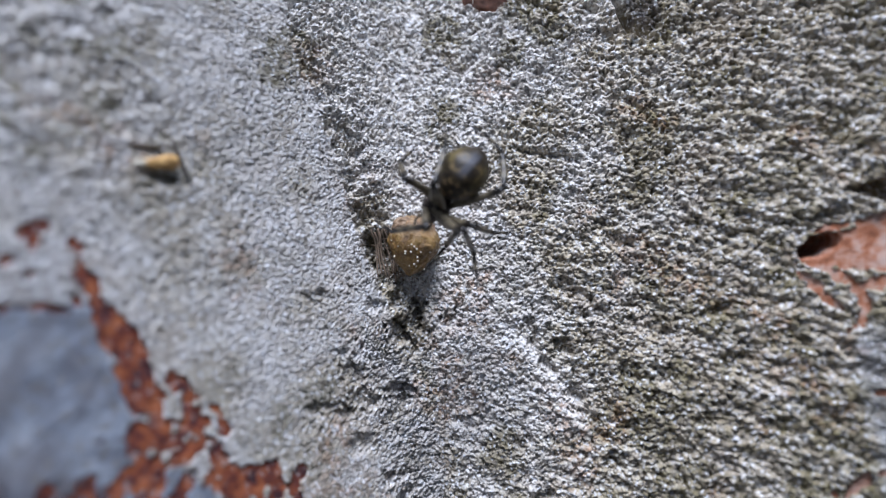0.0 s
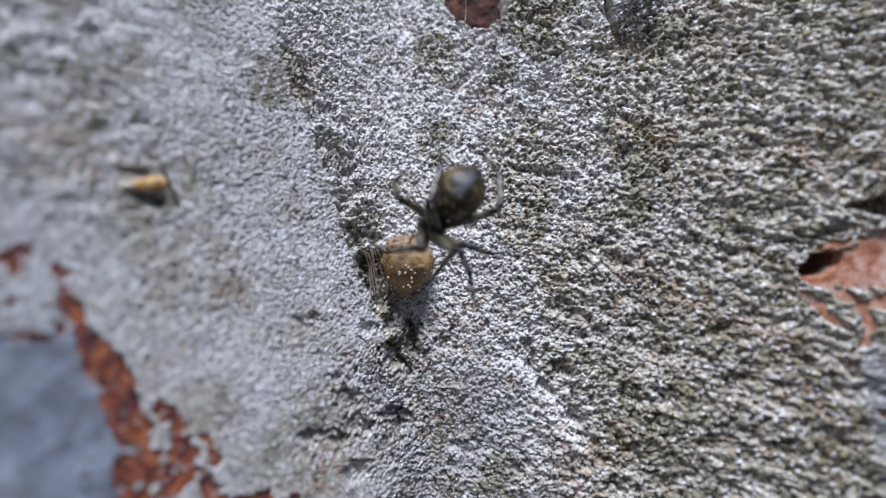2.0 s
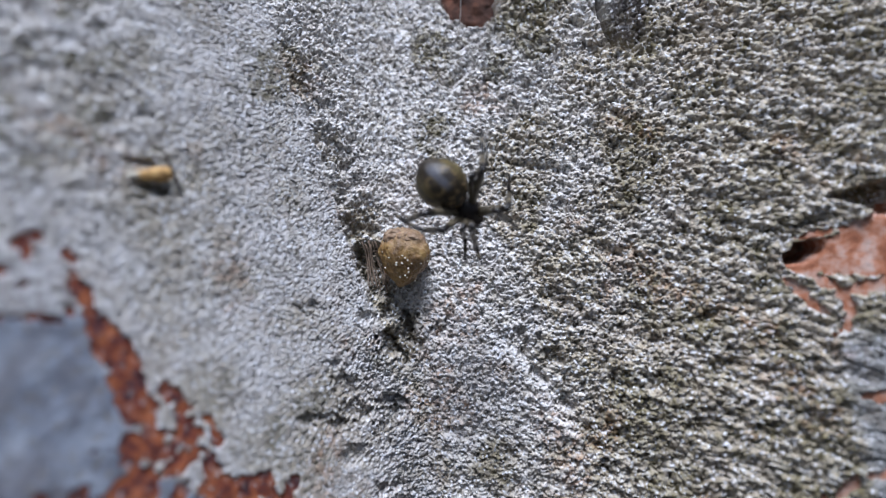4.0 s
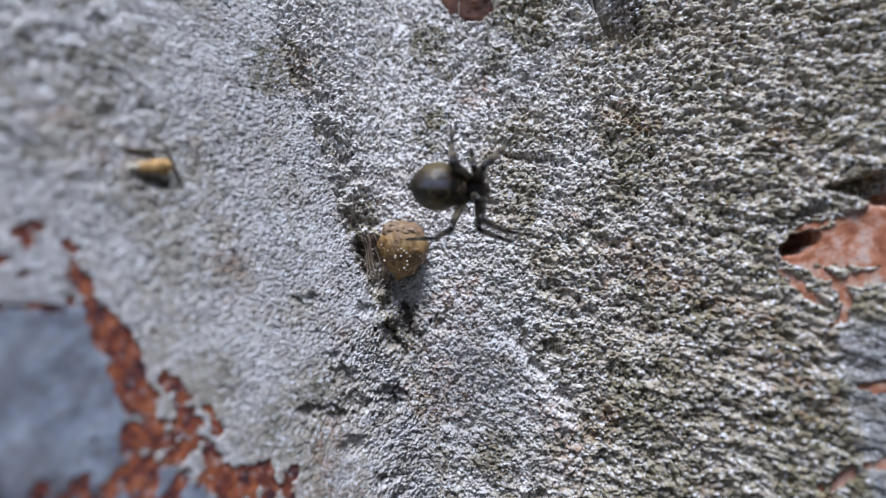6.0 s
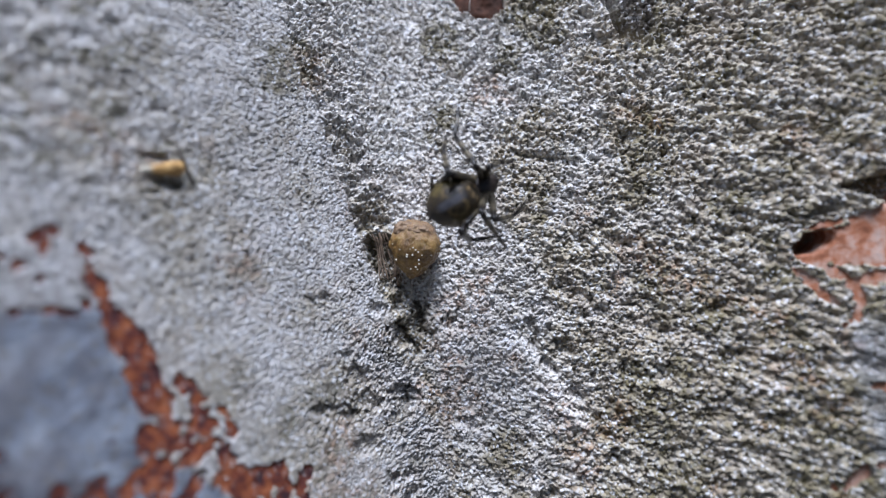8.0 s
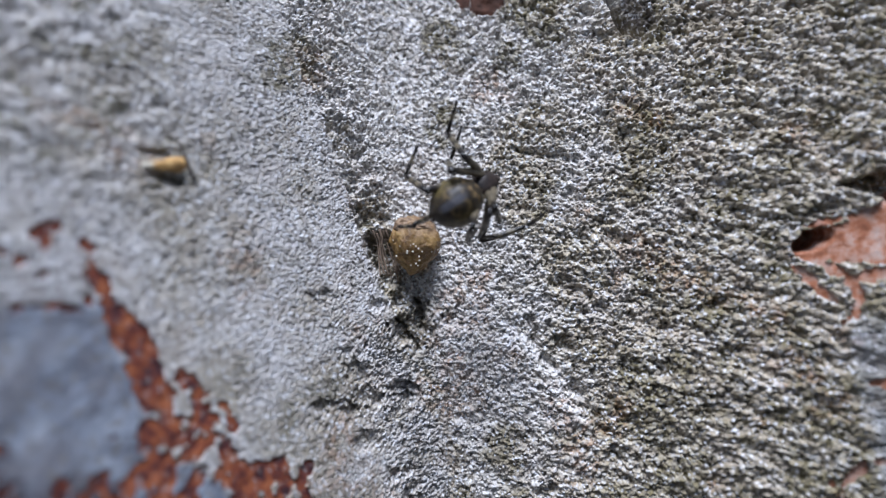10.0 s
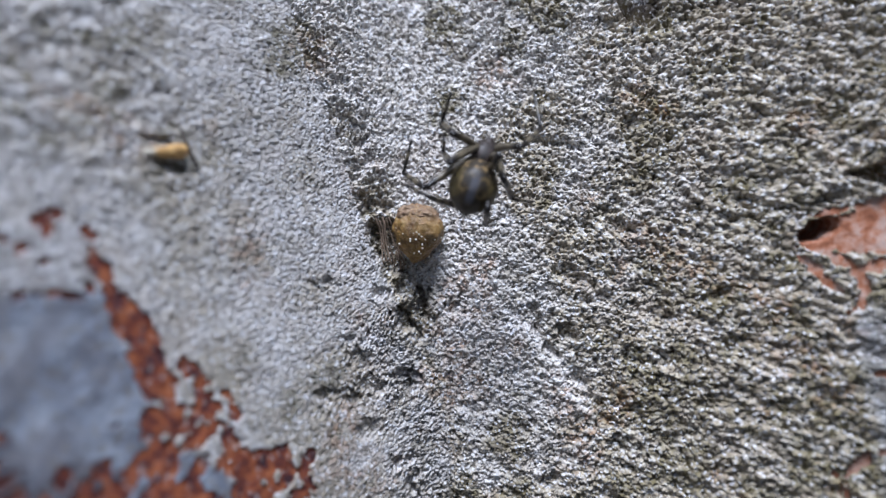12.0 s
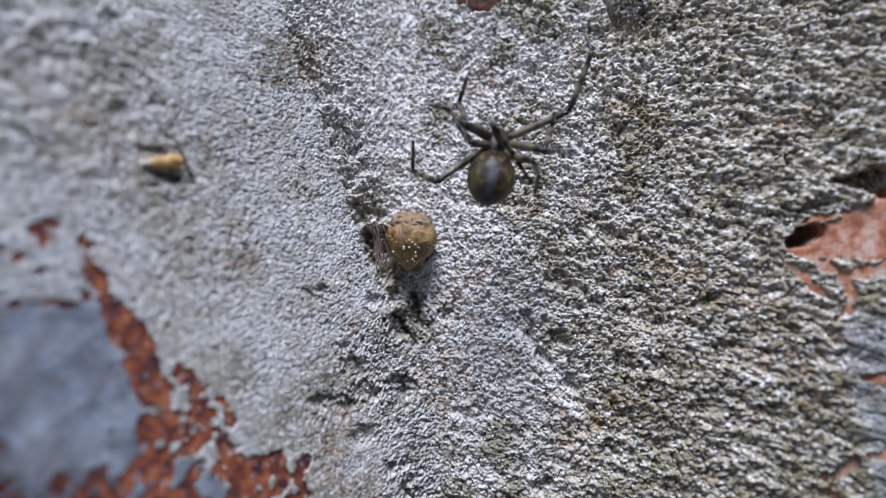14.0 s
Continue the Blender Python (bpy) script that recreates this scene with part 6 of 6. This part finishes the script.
    walk(SEGMENTS["R3b"], [
        (0, at(1.172, -2.110, 4.938, -36.4, -0.0, -153.0)), (2.45, at(1.172, -2.110, 4.938, -36.4, -0.0, -153.0)), (2.7, at(2.091, -2.548, 4.559, -56.5, 10.2, -138.9)),
        (3, at(2.954, -2.886, 3.994, -73.5, 25.4, -127.6)), (3.2, at(2.988, -1.149, 4.735, -76.0, -1.6, -135.3)), (3.9, at(3.119, -2.015, 4.388, -81.6, 9.2, -132.6)),
        (4.6, at(3.179, -2.847, 3.888, -87.0, 20.9, -130.8)), (5.3, at(3.160, -3.568, 3.282, -92.3, 32.2, -130.1)), (5.5, at(3.558, -2.024, 4.117, -96.7, 35.8, -130.3)),
        (6, at(1.380, -2.235, 4.862, -121.0, 44.4, -131.7)), (6.5, at(3.654, -3.907, 2.396, -120.7, 43.7, -131.1)), (7, at(3.332, -3.640, 3.070, -120.2, 47.9, -134.8)),
        (7.2, at(2.902, -4.315, 2.508, -85.5, 31.8, -124.3)), (7.5, at(2.644, -3.815, 3.353, -76.5, 22.9, -125.1)), (8, at(2.133, -3.793, 3.617, -66.8, 46.9, -116.8)),
        (8.2, at(1.876, -2.430, 4.677, -88.9, 44.9, -118.0)), (8.9, at(2.131, -2.664, 4.482, -88.5, 39.6, -118.2)), (9.6, at(2.380, -2.885, 4.262, -88.2, 34.2, -118.3)),
        (10.3, at(2.619, -3.089, 4.019, -87.9, 28.9, -118.5)), (10.5, at(3.359, -3.290, 3.407, -106.1, 66.1, -115.4)), (11, at(2.586, -3.081, 4.040, -76.1, 12.2, -102.0)),
        (11.5, at(2.495, -3.350, 3.872, -87.3, 41.3, -92.8)), (12, at(1.172, -2.434, 4.794, -97.9, -4.9, -94.7)), (12.2, at(-1.120, -1.298, 4.881, -66.3, -21.0, -92.4)),
        (12.5, at(-1.038, -1.013, 4.972, -43.4, -28.6, -96.2)), (13, at(-0.916, -1.007, 5.014, -48.8, -25.3, -92.4)), (14, at(-1.004, -1.045, 4.977, -47.1, -23.5, -90.7)),
    ])
    walk(SEGMENTS["R3c"], [
        (0, at(2.709, -5.123, 2.448, -59.3, -0.0, -122.2)), (2.45, at(2.709, -5.123, 2.448, -59.3, -0.0, -122.2)), (2.7, at(4.082, -3.884, 1.110, -57.1, 4.5, -119.5)),
        (3, at(4.955, -2.247, 0.356, -54.7, 8.8, -116.6)), (3.2, at(3.621, -1.949, 0.661, -84.6, -7.8, -128.3)), (3.9, at(4.024, -1.939, 0.287, -57.2, -19.8, -129.5)),
        (4.6, at(4.321, -1.855, -0.030, 34.2, -55.9, -178.1)), (5.3, at(4.472, -1.752, -0.270, 70.1, -38.2, 155.6)), (5.5, at(4.757, 0.155, 0.732, 94.3, -19.7, 148.7)),
        (6, at(1.442, 1.085, 2.289, -64.2, 26.9, -31.9)), (6.5, at(3.682, -0.616, -0.214, 92.2, -21.4, 145.2)), (7, at(3.734, -0.242, 0.635, 99.0, -12.6, 145.6)),
        (7.2, at(4.415, -2.679, -1.052, 52.2, -53.8, 135.3)), (7.5, at(4.361, -3.078, -0.408, 53.2, -42.1, 123.8)), (8, at(4.879, -2.021, 0.979, -52.8, 22.6, -70.9)),
        (8.2, at(3.341, 0.146, 1.701, -80.1, -2.5, -88.9)), (8.9, at(3.487, -0.357, 1.245, -71.4, -21.5, -92.4)), (9.6, at(3.614, -0.868, 0.790, 87.1, -39.5, 109.4)),
        (10.3, at(3.721, -1.379, 0.345, 84.4, -19.0, 108.3)), (10.5, at(3.887, 0.543, 1.774, 74.7, 56.8, 98.3)), (11, at(3.750, -2.446, 0.055, 91.0, -35.9, 117.2)),
        (11.5, at(2.829, -0.594, 0.720, 84.3, -13.4, 117.6)), (12, at(0.566, -2.739, 0.649, -63.3, -68.4, -78.0)), (12.2, at(0.508, -2.747, 1.291, -55.8, -14.8, -55.4)),
        (12.5, at(1.847, -2.715, 2.438, -59.8, -22.4, -61.1)), (13, at(1.794, -2.472, 2.159, -52.6, -46.2, -81.7)), (14, at(1.843, -2.304, 2.158, -47.8, -51.9, -89.0)),
    ])
    walk(SEGMENTS["R4a"], [
        (0, at(0.620, -0.510, -0.050, 63.3, -0.0, -100.4)), (2.45, at(0.620, -0.510, -0.050, 63.3, -0.0, -100.4)), (2.7, at(0.620, -0.510, -0.050, 60.7, 6.3, -103.6)),
        (3, at(0.620, -0.510, -0.050, 57.6, 12.5, -107.2)), (3.2, at(0.620, -0.510, -0.050, 46.7, 27.7, -118.1)), (3.9, at(0.620, -0.510, -0.050, 49.5, 27.3, -117.8)),
        (4.6, at(0.620, -0.510, -0.050, 52.3, 27.0, -117.4)), (5.3, at(0.620, -0.510, -0.050, 55.0, 26.6, -117.0)), (5.5, at(0.620, -0.510, -0.050, 49.2, 19.9, -112.1)),
        (6, at(0.620, -0.510, -0.050, 40.0, 25.8, -117.9)), (6.5, at(0.620, -0.510, -0.050, 33.8, 26.9, -119.3)), (7, at(0.620, -0.510, -0.050, 38.7, 27.2, -119.9)),
        (7.2, at(0.620, -0.510, -0.050, 38.0, 30.0, -124.0)), (7.5, at(0.620, -0.510, -0.050, 30.6, 41.4, -146.7)), (8, at(0.620, -0.510, -0.050, 28.8, 37.9, -139.7)),
        (8.2, at(0.620, -0.510, -0.050, 29.0, 35.6, -134.7)), (8.9, at(0.620, -0.510, -0.050, 32.6, 35.2, -133.9)), (9.6, at(0.620, -0.510, -0.050, 36.1, 34.8, -133.1)),
        (10.3, at(0.620, -0.510, -0.050, 39.6, 34.3, -132.4)), (10.5, at(0.620, -0.510, -0.050, 38.4, 35.7, -134.4)), (11, at(0.620, -0.510, -0.050, 66.0, 24.4, -120.1)),
        (11.5, at(0.620, -0.510, -0.050, 67.4, 24.9, -120.3)), (12, at(0.620, -0.510, -0.050, 31.7, 54.3, -141.5)), (12.2, at(0.620, -0.510, -0.050, 75.5, 26.7, -105.5)),
        (12.5, at(0.620, -0.510, -0.050, 59.5, 26.2, -105.3)), (13, at(0.620, -0.510, -0.050, 60.2, 28.0, -106.5)), (14, at(0.620, -0.510, -0.050, 59.9, 26.3, -105.4)),
    ])
    walk(SEGMENTS["R4b"], [
        (0, at(3.358, -1.014, 5.490, -65.8, -0.0, -99.2)), (2.45, at(3.358, -1.014, 5.490, -65.8, 0.0, -99.2)), (2.7, at(3.431, -1.806, 5.322, -58.4, 0.4, -99.0)),
        (3, at(3.456, -2.576, 5.062, -51.1, 0.7, -98.8)), (3.2, at(3.377, -4.365, 3.947, -76.6, -6.1, -104.3)), (3.9, at(3.174, -4.301, 4.139, -68.6, 6.8, -101.3)),
        (4.6, at(2.965, -4.228, 4.322, -58.9, 20.3, -95.7)), (5.3, at(2.751, -4.148, 4.495, -47.8, 31.7, -87.5)), (5.5, at(3.769, -3.512, 4.367, -79.1, 15.7, -101.7)),
        (6, at(4.006, -4.268, 3.535, -81.3, 8.0, -103.2)), (6.5, at(4.346, -4.392, 3.030, -92.0, 5.6, -103.5)), (7, at(3.934, -4.459, 3.394, -80.5, -10.6, -103.0)),
        (7.2, at(3.599, -4.825, 3.258, -77.0, 8.4, -99.8)), (7.5, at(1.814, -6.115, 2.316, -55.6, 42.4, -89.7)), (8, at(2.735, -5.838, 2.311, -76.9, 36.3, -94.8)),
        (8.2, at(3.240, -5.569, 2.397, -84.1, 57.8, -85.6)), (8.9, at(3.049, -5.520, 2.678, -82.1, 41.6, -87.7)), (9.6, at(2.850, -5.455, 2.952, -79.7, 23.9, -90.4)),
        (10.3, at(2.644, -5.376, 3.216, -77.1, 7.8, -93.3)), (10.5, at(2.517, -5.517, 3.076, -71.4, 6.0, -93.7)), (11, at(1.626, -3.797, 5.110, -57.6, -56.6, -126.2)),
        (11.5, at(1.460, -3.790, 5.144, -55.2, -54.7, -124.1)), (12, at(1.835, -6.284, 1.854, -84.6, 5.1, -92.7)), (12.2, at(1.398, -3.525, 5.311, -52.5, -36.4, -97.2)),
        (12.5, at(3.028, -3.617, 4.745, -72.4, 3.3, -70.8)), (13, at(2.855, -3.804, 4.704, -68.1, 5.4, -70.2)), (14, at(2.990, -3.625, 4.758, -68.6, 6.1, -69.9)),
    ])
    walk(SEGMENTS["R4c"], [
        (0, at(4.894, -1.262, 2.023, -64.9, 0.0, -175.9)), (2.45, at(4.894, -1.262, 2.023, -64.9, 0.0, -175.9)), (2.7, at(5.398, -2.098, 2.084, -66.1, 10.5, -170.9)),
        (3, at(5.822, -2.906, 2.107, -66.4, 21.1, -165.8)), (3.2, at(4.132, -4.961, 0.271, -79.2, 4.2, -173.1)), (3.9, at(4.614, -4.157, 0.625, -83.1, 4.3, -173.0)),
        (4.6, at(5.029, -3.296, 1.270, -87.0, 4.4, -173.0)), (5.3, at(5.236, -2.558, 2.101, -90.9, 4.5, -173.0)), (5.5, at(4.677, -2.666, 0.776, -24.6, 14.7, -173.2)),
        (6, at(4.684, -3.893, -0.185, -54.9, 7.5, 171.9)), (6.5, at(4.307, -4.002, -0.750, 1.4, 21.2, -177.7)), (7, at(4.391, -5.269, -0.290, -86.0, 7.6, 108.5)),
        (7.2, at(4.533, -4.439, -0.405, -61.4, 38.5, 111.1)), (7.5, at(3.953, -3.992, 0.002, -49.7, -2.1, 91.5)), (8, at(3.775, -3.728, -0.673, 16.1, -43.5, -33.2)),
        (8.2, at(3.379, -2.350, 0.381, -14.8, -45.6, -3.0)), (8.9, at(3.471, -3.002, -0.136, -27.4, -41.5, 12.2)), (9.6, at(3.541, -3.948, -0.467, -37.9, -35.1, 25.6)),
        (10.3, at(3.520, -4.923, -0.454, -45.3, -27.4, 36.1)), (10.5, at(3.748, -5.218, -0.506, -39.0, -31.7, 30.9)), (11, at(1.686, -7.162, 3.345, -95.7, -25.3, 39.3)),
        (11.5, at(1.831, -7.115, 3.341, -96.1, -27.8, 39.5)), (12, at(2.210, -5.968, -1.915, 77.8, -13.6, -144.6)), (12.2, at(3.467, -5.592, 2.885, -82.6, -19.1, 28.3)),
        (12.5, at(4.044, -3.040, 1.128, -94.1, -8.8, 29.6)), (13, at(4.075, -3.011, 1.193, -101.8, 1.7, 28.9)), (14, at(4.166, -2.795, 1.241, -104.9, 2.7, 28.6)),
    ])


motions()
